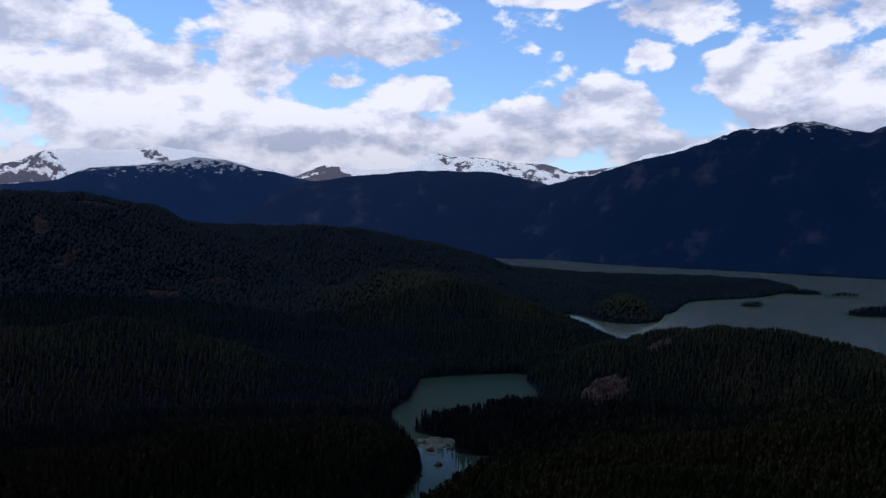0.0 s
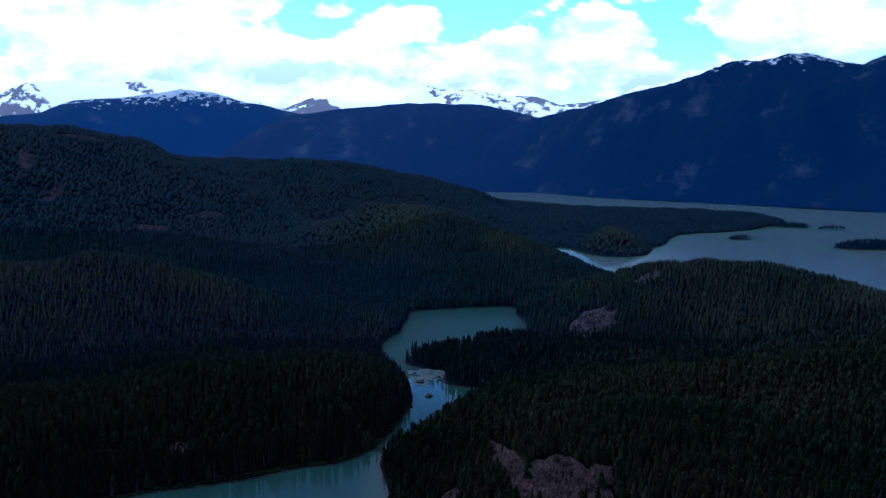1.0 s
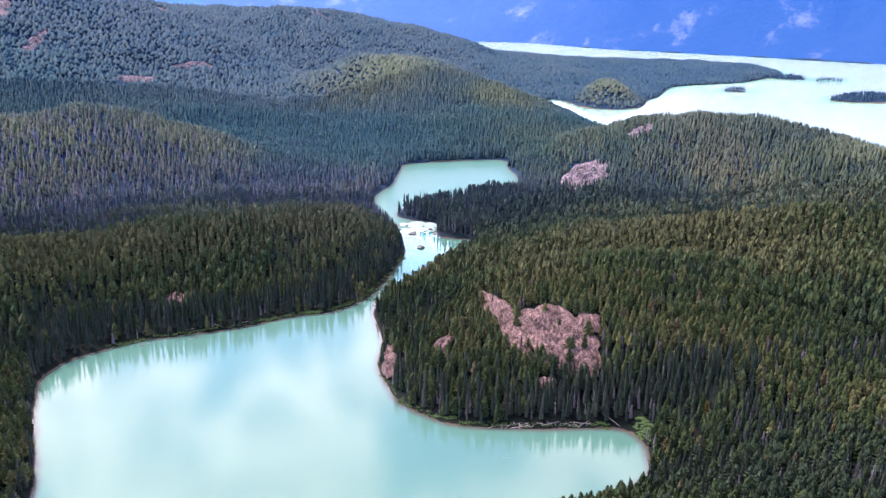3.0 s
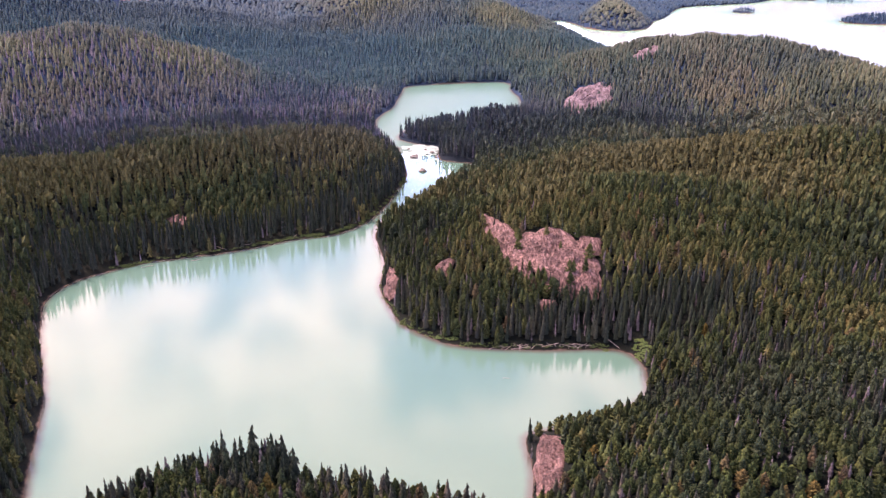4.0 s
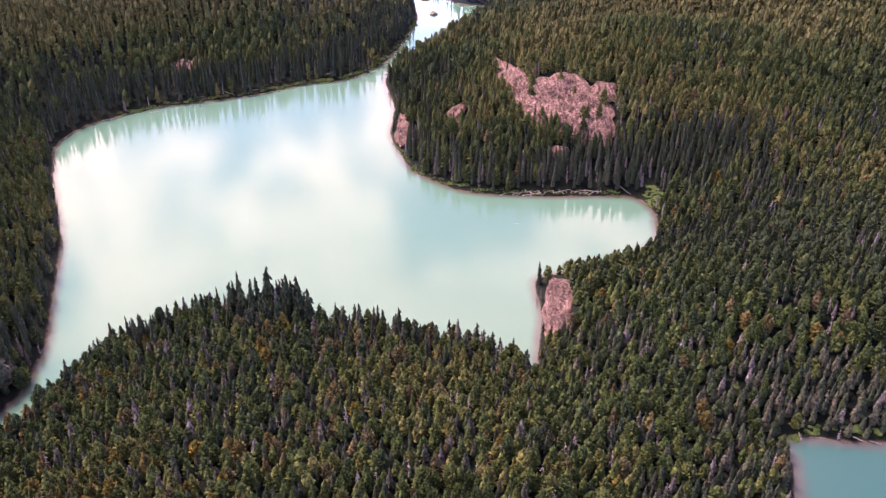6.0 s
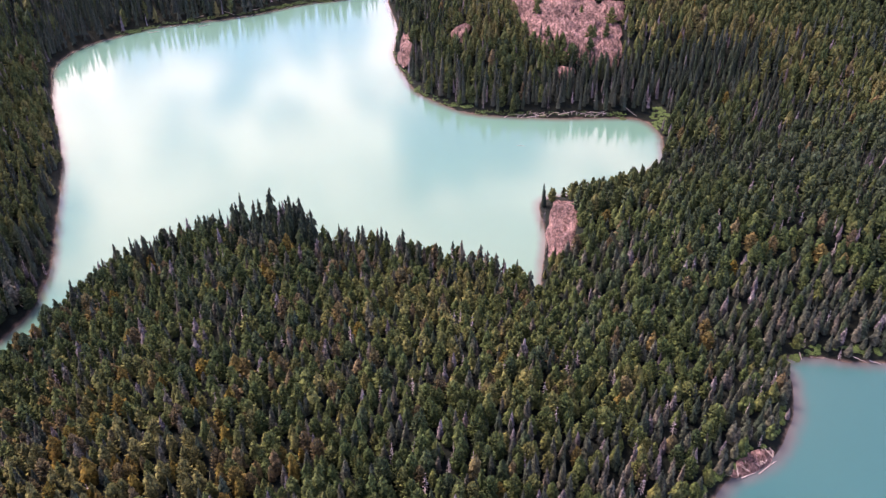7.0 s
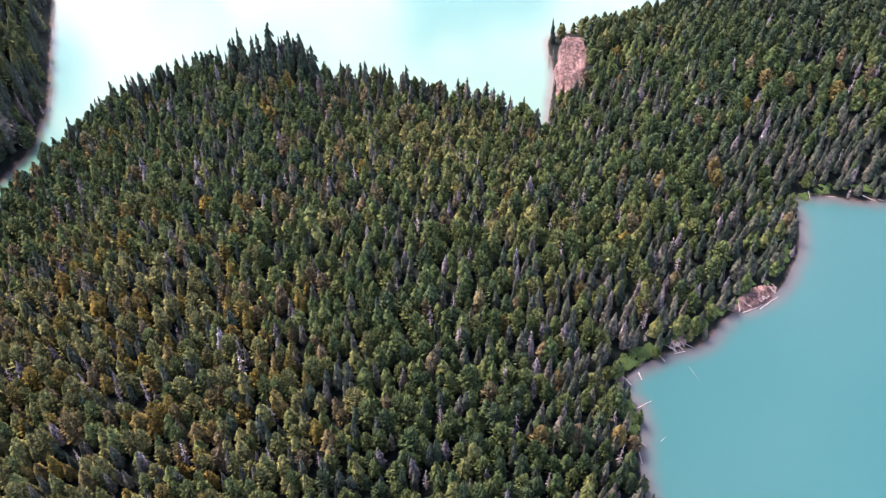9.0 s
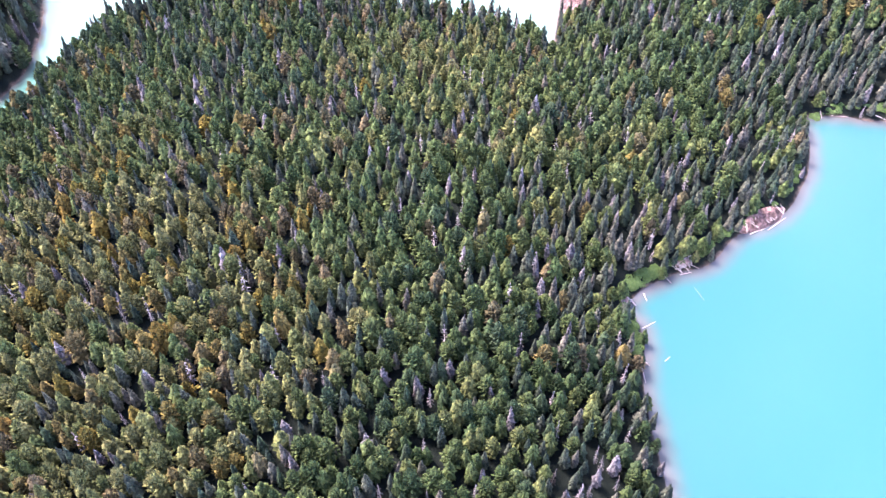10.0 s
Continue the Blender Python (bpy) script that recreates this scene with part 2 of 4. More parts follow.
floor_mat = ground_material()
calm_water = water_material("calm_water", 0.1, 0.24, (0.0290, 0.0650, 0.0510), 0.44)
blue_water = water_material("blue_water", 0.2, 0.3, (0.0080, 0.0335, 0.0338), 0.3, margin=(7, 0.033, 0.030, 0.031))
pool_water = water_material("pool_water", 0.5, 0.6, (0.0240, 0.0600, 0.0480), 0.08)
ruffled_water = water_material("ruffled_water", 0.2, 0.6, (0.145, 0.185, 0.176), 0.6, (0.10, 0.20, 0.13))


# ---- the plan: shores, hills, ground height ----
def smoothed(points, steps=4):
    """A closed shore line rounded between its bends."""
    p = np.array(points, float)
    a, b, c, d = np.roll(p, 1, 0), p, np.roll(p, -1, 0), np.roll(p, -2, 0)
    out = []
    for k in range(steps):
        u = k / steps
        out.append(0.5 * (2 * b + (c - a) * u + (2 * a - 5 * b + 4 * c - d) * u * u + (3 * b - a - 3 * c + d) * u ** 3))
    return np.stack(out, 1).reshape(-1, 2)


WEST_SHORE = [
    (-24, 724), (-18, 661), (-17, 630), (-21, 609), (-31, 564), (-43, 531), (-60, 512), (-83, 504), (-119, 484), (-162, 469), (-183, 455),
    (-199, 437), (-203, 417), (-196, 392), (-181, 356), (-167, 325), (-158, 298), (-151, 274), (-143, 245), (-141, 221), (-146, 204), (-165, 147),
    (-196, 77), (-172, 84), (-147, 147), (-136, 191), (-127, 219), (-114, 245), (-92, 266), (-70, 271), (-54, 262)]
EAST_SHORE = [
    (-44, 252), (-22, 249), (0, 246), (17, 239), (31, 230), (35, 244), (38, 266), (38, 286), (50, 291), (70, 300), (91, 314), (97, 333),
    (97, 344), (91, 356), (76, 358), (50, 358), (17, 361), (0, 371), (-13, 384), (-20, 403), (-27, 431), (-25, 463), (-33, 505), (-30, 539),
    (-10, 571), (5, 602), (24, 633), (39, 661), (38, 673), (11, 683), (8, 724)]
LAKE = smoothed(WEST_SHORE + EAST_SHORE)
POOL = smoothed([
    (-27, 722), (-36, 748), (-45, 777), (-50, 827), (-36, 878), (-29, 951), (-24, 986), (0, 997), (46, 1008), (97, 1014), (94, 966), (101, 924),
    (92, 856), (60, 838), (26, 819), (-3, 799), (-22, 778), (-25, 750), (-12, 736), (6, 722)])
FAR_LAKE = smoothed([
    (214, 1568), (210, 1453), (234, 1424), (250, 1250), (300, 1165), (430, 1110), (560, 1005), (640, 900), (760, 790), (1000, 760), (1610, 1000),
    (1890, 1610), (1610, 2100), (1203, 2334), (903, 2661), (610, 2940), (400, 3275), (192, 3396), (38, 3611), (-84, 3752), (-42, 3360), (84, 3080),
    (168, 2800), (249, 2562), (420, 2492), (638, 2450), (844, 2309), (862, 2171), (840, 2030), (783, 1970), (685, 1872), (557, 1817), (504, 1775),
    (438, 1620), (407, 1578), (370, 1477), (315, 1449), (273, 1480), (258, 1543), (241, 1589)])
SIDE_LAKE = smoothed([
    (134, 195), (121, 197), (110, 197.5), (105.4, 195), (105.6, 187), (103.2, 178), (101, 172), (98, 167.5), (93.5, 160), (88, 155.4), (82, 152.4), (76, 149.6), (72.3, 145.4),
    (68, 140.6), (63.5, 138.4), (60, 138), (55, 135.6), (50, 133), (46.5, 130.3), (43.4, 126), (43.6, 122.8), (46, 119.8), (46.3, 115), (45.4, 109), (44.6, 101), (45, 90), (45.8, 79), (47, 50), (54, 0), (70, -70), (168, -126), (350, -56), (364, 84), (308, 168), (210, 193)])
ISLANDS = [(616, 1711, 24, 14, 4), (818, 1950, 42, 22, 5), (885, 1894, 30, 14, 3), (801, 1557, 66, 34, 12)]
# x, y, half width, half depth, turn, height
HILLS = [
    (-290, 320, 84, 110, 0, 19), (91, 455, 67, 55, 0, 25), (210, 490, 112, 70, 0, 16), (350, 532, 126, 112, 0, 20),
    (105, 263, 50, 36, 0, 9), (196, 266, 63, 45, 0, 14), (-42, 175, 98, 84, 0, 12),
    (190, 868, 80, 84, 0, 9), (56, 812, 42, 42, 0, 2), (-280, 868, 280, 130, 0, 4), (70, 1386, 98, 84, 0, 6), (319, 1540, 48, 50, 0, 34),
]
# crest lines: half width, then x, y, height
RIDGES = [
    (46, [(-305, 517, 31), (-279, 548, 24), (-259, 569, 21), (-238, 583, 22), (-187, 612, 23), (-130, 637, 23), (-68, 656, 22), (-32, 649, 17), (-30, 640, 10)]),
    (48, [(2, 535, 4), (20, 559, 6), (41, 585, 6), (79, 584, 12), (121, 577, 20), (178, 583, 29), (233, 574, 37), (290, 570, 42), (400, 570, 50)]),
    (80, [(240, 1035, 14), (262, 1000, 33), (290, 975, 50), (313, 949, 57), (351, 914, 55), (376, 872, 54), (393, 842, 50), (403, 804, 44), (414, 753, 36)]),
    (70, [(-560, 860, 60), (-439, 898, 64), (-410, 912, 65), (-374, 927, 68), (-327, 945, 63), (-294, 955, 50)]),
    (85, [(-184, 1488, 58), (-97, 1496, 84), (0, 1450, 80), (65, 1348, 56), (110, 1250, 28), (130, 1200, 10)]),
    (190, [(-1200, 1330, 240), (-721, 1540, 222), (-657, 1568, 215), (-599, 1591, 204), (-530, 1615, 172), (-467, 1842, 155), (-298, 1876, 151),
           (-190, 1991, 140), (-89, 1998, 117), (0, 2050, 72), (110, 2197, 40), (160, 2192, 12)]),
    (70, [(252, 2280, 3), (369, 2270, 12), (483, 2248, 16), (567, 2177, 12), (683, 2091, 13), (745, 1963, 10)]),
]


def lattice(ix, iy, seed):
    h = (ix * 374761393 + iy * 668265263 + seed * 974634777) & 0x7FFFFFFF
    h = ((h ^ (h >> 13)) * 1274126177) & 0x7FFFFFFF
    return ((h ^ (h >> 16)) & 0xFFFF) / 65535.0


def rough_field(x, y, size, octaves=4, seed=1):
    """Smooth random relief from -1 to 1 with bumps of that size."""
    total, amp, norm = np.zeros_like(x), 1.0, 0.0
    for o in range(octaves):
        gx, gy = x / size, y / size
        ix, iy = np.floor(gx).astype(np.int64), np.floor(gy).astype(np.int64)
        fx, fy = gx - ix, gy - iy
        fx, fy = fx * fx * (3 - 2 * fx), fy * fy * (3 - 2 * fy)
        s = seed + o * 17
        top = lattice(ix, iy, s) * (1 - fx) + lattice(ix + 1, iy, s) * fx
        low = lattice(ix, iy + 1, s) * (1 - fx) + lattice(ix + 1, iy + 1, s) * fx
        total += amp * ((top * (1 - fy) + low * fy) * 2 - 1)
        norm += amp
        amp, size = amp * 0.5, size * 0.5
    return total / norm


def outside(poly, x, y):
    """Distance to a shore line: positive on land, negative on water."""
    best, inside = np.full(x.shape, 1e12), np.zeros(x.shape, bool)
    for (ax, ay), (bx, by) in zip(poly, np.roll(poly, -1, 0)):
        dx, dy = bx - ax, by - ay
        u = np.clip(((x - ax) * dx + (y - ay) * dy) / max(dx * dx + dy * dy, 1e-9), 0, 1)
        best = np.minimum(best, (x - ax - u * dx) ** 2 + (y - ay - u * dy) ** 2)
        if ay != by:
            inside ^= ((ay > y) != (by > y)) & (x < dx * (y - ay) / dy + ax)
    return np.where(inside, -1, 1) * np.sqrt(best)


def inland(x, y):
    d = np.full(x.shape, 1e6)
    for poly in (LAKE, POOL, FAR_LAKE, SIDE_LAKE):
        d = np.minimum(d, outside(poly, x, y))
    for cx, cy, a, b, _ in ISLANDS:
        r = np.hypot((x - cx) / a, (y - cy) / b)
        d = np.maximum(d, (1 - r) * min(a, b))
    far = np.clip(np.hypot(x, y) / 400, 0.35, 1.6)
    return d + far * rough_field(x, y, 14, 3, 5)


def sunk(x, y):
    """How much lower the floor lies under the tall timber beyond the point."""
    r = np.hypot(x, y)
    return 1.6 * np.clip((r - 270) / 60, 0, 1) * np.clip((1500 - r) / 150, 0, 1)


def height(x, y, d=None):
    d = inland(x, y) if d is None else d
    h = np.zeros_like(x)
    for cx, cy, a, b, turn, top in HILLS:
        c, s = math.cos(radians(turn)), math.sin(radians(turn))
        u, v = ((x - cx) * c + (y - cy) * s) / a, (-(x - cx) * s + (y - cy) * c) / b
        h += top * np.exp(-0.5 * (u * u + v * v))
    for wide, line in RIDGES:
        for (ax, ay, az), (bx, by, bz) in zip(line, line[1:]):
            dx, dy = bx - ax, by - ay
            u = np.clip(((x - ax) * dx + (y - ay) * dy) / (dx * dx + dy * dy), 0, 1)
            off = ((x - ax - u * dx) ** 2 + (y - ay - u * dy) ** 2) / (wide * wide)
            h = np.maximum(h, (az + (bz - az) * u) * np.exp(-0.5 * off))
    dist = np.hypot(x, y)
    h += 1.5 + np.clip(dist / 300, 0.6, 2.5) * rough_field(x, y, 60, 4, 9) * np.where(dist > 275, 3.4, 2.4)
    h -= sunk(x, y)
    rise = np.clip(d / 55, 0, 1)
    land = 1.4 * (1 - np.exp(-np.maximum(d, 0) / 3)) + np.maximum(h, 0) * rise * (2 - rise)
    for cx, cy, a, b, top in ISLANDS:
        r = np.hypot((x - cx) / a, (y - cy) / b)
        land = np.where(r < 1, 0.5 + top * (1 - r * r), land)
    return np.where(d > 0, land, np.maximum(d * 0.35, -6))


def mesh_object(name, verts, faces, mat, smooth_shade=True, parent=None):
    me = bpy.data.meshes.new(name)
    me.from_pydata(verts, [], faces)
    me.materials.append(mat)
    if smooth_shade:
        me.polygons.foreach_set("use_smooth", [True] * len(me.polygons))
    me.update()
    ob = new(name, me)
    if parent:
        ob.parent = parent
    return ob


def quad_mesh(name, verts, quads, mat, smooth_shade=True):
    """A mesh straight from arrays of corners and of faces with one number of sides."""
    me = bpy.data.meshes.new(name)
    n, sides = quads.shape
    me.vertices.add(len(verts))
    me.vertices.foreach_set("co", np.ascontiguousarray(verts, np.float32).ravel())
    me.loops.add(n * sides)
    me.loops.foreach_set("vertex_index", np.ascontiguousarray(quads, np.int32).ravel())
    me.polygons.add(n)
    me.polygons.foreach_set("loop_start", np.arange(0, n * sides, sides, dtype=np.int32))
    me.polygons.foreach_set("use_smooth", np.full(n, smooth_shade))
    me.update(calc_edges=True)
    me.validate()
    me.materials.append(mat)
    return new(name, me)


def per_vertex(ob, name, values):
    a = ob.data.attributes.new(name, "FLOAT", "POINT")
    a.data.foreach_set("value", np.ascontiguousarray(values, np.float32))


def rings():
    """One sheet of rings round the camera's foot, finer ahead, out to the horizon."""
    az = np.radians(np.concatenate([np.linspace(-36, 36, 190), np.linspace(36, 324, 44)[1:-1]]))
    r = np.concatenate([np.geomspace(0.02, 40, 14)[:-1], np.geomspace(40, 800, 230)[:-1], np.geomspace(800, 4600, 80)])
    R, A = np.meshgrid(r, az, indexing="ij")
    nr, na = R.shape
    i, j = np.meshgrid(np.arange(nr - 1), np.arange(na), indexing="ij")
    k = (j + 1) % na
    quads = np.stack([i * na + j, i * na + k, (i + 1) * na + k, (i + 1) * na + j], -1).reshape(-1, 4)
    return (R * np.sin(A)).ravel(), (R * np.cos(A)).ravel(), quads[:, ::-1]


GX, GY, QUADS = rings()
GD = inland(GX, GY)
GZ = height(GX, GY, GD)
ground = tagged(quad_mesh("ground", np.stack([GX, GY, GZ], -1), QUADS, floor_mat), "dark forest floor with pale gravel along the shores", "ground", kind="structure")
per_vertex(ground, "inland", np.clip(GD, -20, 60))
DISTANCE = np.hypot(GX, GY)
CENTRE = np.stack([GX[QUADS].mean(1), GY[QUADS].mean(1)])
AWAY = DISTANCE[QUADS].max(1) > 1120
UPPER = (CENTRE[1] > 706) & ~AWAY
ASIDE = (CENTRE[0] > 24) & (CENTRE[1] < 208) & ~AWAY
for name, label, here, mat in (("water_lake", "milky pale green glacial lake water, calm and reflecting clouds", ~AWAY & ~ASIDE & ~UPPER, calm_water),
                               ("water_pool", "pale turquoise water of a pool above the rapids", UPPER, pool_water),
                               ("water_side_lake", "smooth turquoise water of a small glacial lake", ASIDE, blue_water),
                               ("water_far_lake", "pale wind-ruffled water of a large glacial lake", AWAY, ruffled_water)):
    wet = (GD[QUADS] < 3).any(1) & here
    used = np.unique(QUADS[wet])
    index = np.zeros(len(GX), np.int64)
    index[used] = np.arange(len(used))
    water = tagged(quad_mesh(name, np.stack([GX, GY, GX * 0], -1)[used], index[QUADS[wet]], mat), label, "lake", kind="structure")
    per_vertex(water, "offshore", np.clip(-GD[used], -20, 60))


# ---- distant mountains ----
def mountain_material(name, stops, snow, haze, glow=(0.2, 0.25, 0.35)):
    """The far backdrop: forest, rock and snow, with blue haze and the snow's brightness put in as emission."""
    m, t, p = material(name, 0.95, 0.05)
    pos = place_of(t)
    part_noise = noise_at(t, pos, 0.006, 9, 0.62)
    col = ramp(t, part_noise, stops)
    split = t.nodes.new("ShaderNodeSeparateXYZ")
    t.links.new(pos, split.inputs[0])
    patchy = math_node(t, "SUBTRACT", noise_at(t, pos, snow[3], 9, 0.66), 0.5)
    if snow[0] is None:
        # snowfields and rock faces as they lie along the crest
        a = t.nodes.new("ShaderNodeAttribute")
        a.attribute_name = "snow"
        cover = smooth(t, math_node(t, "MULTIPLY_ADD", patchy, 1.5, a.outputs["Fac"]), 0.50, 0.58)
    else:
        cover = smooth(t, math_node(t, "MULTIPLY_ADD", patchy, snow[2], split.outputs[2]), snow[0], snow[1])
        steep = t.nodes.new("ShaderNodeSeparateXYZ")
        t.links.new(t.nodes.new("ShaderNodeNewGeometry").outputs["Normal"], steep.inputs[0])
        hold = math_node(t, "ADD", steep.outputs[2], math_node(t, "MULTIPLY", math_node(t, "SUBTRACT", noise_at(t, pos, 0.03, 8, 0.7), 0.5), 0.7))
        cover = math_node(t, "MULTIPLY", cover, smooth(t, hold, 0.34, 0.46))
    # the emitted haze thickens with distance, most of all up the western valley
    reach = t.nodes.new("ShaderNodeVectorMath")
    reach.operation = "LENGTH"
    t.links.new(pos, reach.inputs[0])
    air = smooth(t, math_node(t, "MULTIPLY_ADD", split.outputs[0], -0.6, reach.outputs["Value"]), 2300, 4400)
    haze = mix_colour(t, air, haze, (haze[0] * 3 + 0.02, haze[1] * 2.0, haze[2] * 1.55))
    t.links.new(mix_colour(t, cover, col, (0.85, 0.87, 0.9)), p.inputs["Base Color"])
    # emission paints the haze on rock and forest, sunlit brightness on snow
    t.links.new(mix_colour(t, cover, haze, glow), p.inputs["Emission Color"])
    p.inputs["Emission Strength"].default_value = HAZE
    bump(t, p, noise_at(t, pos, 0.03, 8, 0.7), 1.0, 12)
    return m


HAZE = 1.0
FOREST_STOPS = [(0.35, (0.0030, 0.0052, 0.0052)), (0.56, (0.0054, 0.0082, 0.0080)), (0.68, (0.0640, 0.0600, 0.0560)), (0.8, (0.1120, 0.1040, 0.1000))]
ROCK_STOPS = [(0.3, (0.04, 0.042, 0.045)), (0.55, (0.09, 0.09, 0.092)), (0.8, (0.17, 0.165, 0.165))]


def mountain(name, label, crest, near, far, mat, rough=0.12, seed=3, jag=0.0, snow=()):
    """A range: crest given as (bearing in degrees, height) at mid depth, its near foot and its crest as distances."""
    az0, az1 = crest[0][0], crest[-1][0]
    az = np.linspace(az0, az1, int(min((az1 - az0) * 7, 420)) + 2)
    top = np.interp(az, [c[0] for c in crest], [c[1] for c in crest])
    top = top * (1 + jag * rough_field(az * 100, az * 0 + seed, 130, 4, seed + 2))
    foot = np.interp(az, [c[0] for c in near], [c[1] for c in near])
    far = np.maximum(far, foot + 420)
    u = np.linspace(0, 1, 46)
    U, A = np.meshgrid(u, az, indexing="ij")
    crest_at = 0.66
    R = np.where(U < crest_at, foot + (far - foot) * U / crest_at, far + 200 * (U - crest_at) / (1 - crest_at))
    x, y = R * np.sin(np.radians(A)), R * np.cos(np.radians(A))
    ridge = np.where(U < crest_at, np.sin(np.clip(U / crest_at, 0, 1) * math.pi / 2) ** 1.15, np.cos((U - crest_at) / (1 - crest_at) * math.pi / 2))
    spur = 1 - np.abs(rough_field(x, y, 420, 5, seed)) * 2
    shape = ridge * (1 + rough * (spur - 0.5) * (1 - ridge ** 6) * 2.0) + 0.16 * rough * rough_field(x, y, 90, 4, seed + 5) * ridge
    z = top * shape - 4 * (U < 0.001)
    nr, na = R.shape
    i, j = np.meshgrid(np.arange(nr - 1), np.arange(na - 1), indexing="ij")
    quads = np.stack([i * na + j, i * na + j + 1, (i + 1) * na + j + 1, (i + 1) * na + j], -1).reshape(-1, 4)[:, ::-1]
    ob = tagged(quad_mesh(name, np.stack([x.ravel(), y.ravel(), z.ravel()], -1), quads, mat), label, "mountain", kind="structure")
    if snow:
        per_vertex(ob, "snow", np.interp((A + 0.8 * rough_field(x, y, 160, 3, seed + 4) + 0.9 * rough_field(A * 100, z, 60, 3, seed + 9) + 0.012 * (z - 460)).ravel(), [c[0] for c in snow], [c[1] for c in snow]) + 0.22 * rough_field(x.ravel(), y.ravel(), 150, 3, seed + 8))
    return ob


hazy_forest = mountain_material("far_forest", FOREST_STOPS, (478, 505, 330, 0.022), (0.013, 0.068, 0.265))
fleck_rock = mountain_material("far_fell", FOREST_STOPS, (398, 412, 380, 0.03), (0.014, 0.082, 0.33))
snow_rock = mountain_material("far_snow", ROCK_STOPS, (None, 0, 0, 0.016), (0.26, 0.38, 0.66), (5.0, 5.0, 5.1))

FOOT = [(-34.0, 4340), (-10.6, 3710), (3.2, 3402), (7.0, 3298), (11.7, 3002), (18.7, 2811), (27.3, 2625), (36.0, 2590)]
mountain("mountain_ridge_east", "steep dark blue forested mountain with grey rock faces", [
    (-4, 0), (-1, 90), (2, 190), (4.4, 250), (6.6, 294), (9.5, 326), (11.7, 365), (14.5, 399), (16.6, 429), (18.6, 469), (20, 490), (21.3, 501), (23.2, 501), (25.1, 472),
    (26.3, 463), (27.1, 486), (29, 540), (36, 560)], FOOT, 3450, hazy_forest, 0.16, 3, 0.02)
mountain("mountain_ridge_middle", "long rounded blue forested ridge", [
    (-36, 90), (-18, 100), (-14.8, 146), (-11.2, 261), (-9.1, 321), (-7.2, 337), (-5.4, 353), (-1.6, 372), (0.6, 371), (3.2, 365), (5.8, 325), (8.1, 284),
    (10.3, 244), (14, 170)], FOOT, 4050, hazy_forest, 0.1, 21)
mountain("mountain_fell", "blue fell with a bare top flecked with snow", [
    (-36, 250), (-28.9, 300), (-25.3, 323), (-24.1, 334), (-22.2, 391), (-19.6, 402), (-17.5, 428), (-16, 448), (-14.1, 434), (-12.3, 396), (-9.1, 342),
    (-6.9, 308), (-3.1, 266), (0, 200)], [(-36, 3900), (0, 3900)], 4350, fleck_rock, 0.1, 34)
# bearing, share of snow
SNOW = [
    (-36, 0.4), (-26, 0.54), (-24.4, 0.56), (-23.7, 1), (-19.4, 1), (-18.8, 0.6), (-18, 0.6), (-17.4, 1), (-13, 1), (-12, 0.6), (-9.6, 0.42), (-7.7, 0.45), (-7.2, 1),
    (-1.0, 1), (0.2, 0.45), (1.4, 0.5), (2, 0.6), (8, 0.5), (10, 0.55), (13.4, 1), (17, 1), (20, 0.4)]
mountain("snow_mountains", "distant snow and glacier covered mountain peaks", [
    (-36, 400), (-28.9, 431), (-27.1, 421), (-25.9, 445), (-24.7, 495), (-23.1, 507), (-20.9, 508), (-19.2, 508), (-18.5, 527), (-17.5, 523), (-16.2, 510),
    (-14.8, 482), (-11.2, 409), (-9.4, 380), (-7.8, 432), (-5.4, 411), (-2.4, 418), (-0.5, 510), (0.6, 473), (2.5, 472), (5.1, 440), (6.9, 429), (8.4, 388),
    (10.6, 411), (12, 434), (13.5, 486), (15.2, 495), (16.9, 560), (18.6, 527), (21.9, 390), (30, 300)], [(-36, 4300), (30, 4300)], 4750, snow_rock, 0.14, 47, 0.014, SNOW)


# unseen ring beside and behind the camera, added to cut low sky light
mountain("sky_blocking_ring", "unseen ring of mountains added to block low sky light", [
    (36, 520), (60, 640), (100, 560), (140, 700), (180, 620), (220, 720), (260, 600), (300, 560), (324, 420)], [(36, 2300), (180, 1700), (324, 2300)], 3000, hazy_forest, 0.2, 59)


# ---- bare rock ----
# x, y, half width, half depth, turn, lumps in metres, name
ROCKS = [
    (41, 439, 7.5, 42, 12, 2.0), (66, 415, 16, 33, 28, 2.2), (76, 401, 9, 15, 20, 2.0), (84, 419, 8, 9, 0, 1.6), (58, 384, 5, 4, 0, 1.2), (-20, 428, 4, 22, 2, 1.5),
    (8.5, 424, 5.5, 9, 0, 1.8), (-161, 525, 8, 9, 0, 2.2), (163, 866, 26, 58, -16, 3.4), (240, 948, 15, 20, -30, 2.6), (43.5, 264, 6.5, 23, -8, 1.6),
    (84.5, 155.0, 9.0, 2.8, 28, 0.8), (43.0, 127.6, 1.5, 2.6, -24, 0.3), (60.0, 139.6, 2.8, 1.3, 12, 0.3),
    (-444, 1346, 34, 9, 20, 1.4), (-369, 1424, 42, 8, 34, 1.6), (-660, 1414, 14, 30, 20, 1.5), (-592, 1361, 10, 30, -15, 1.4), (-606, 1525, 62, 10, 16, 1.6), (-470, 1590, 30, 14, 10, 1.6),
    (-209, 1862, 46, 14, 0, 1.6), (-330, 1858, 14, 16, 0, 1.4), (-555, 1600, 20, 8, 15, 1.2), (560, 2150, 26, 8, 20, 1.2),
]


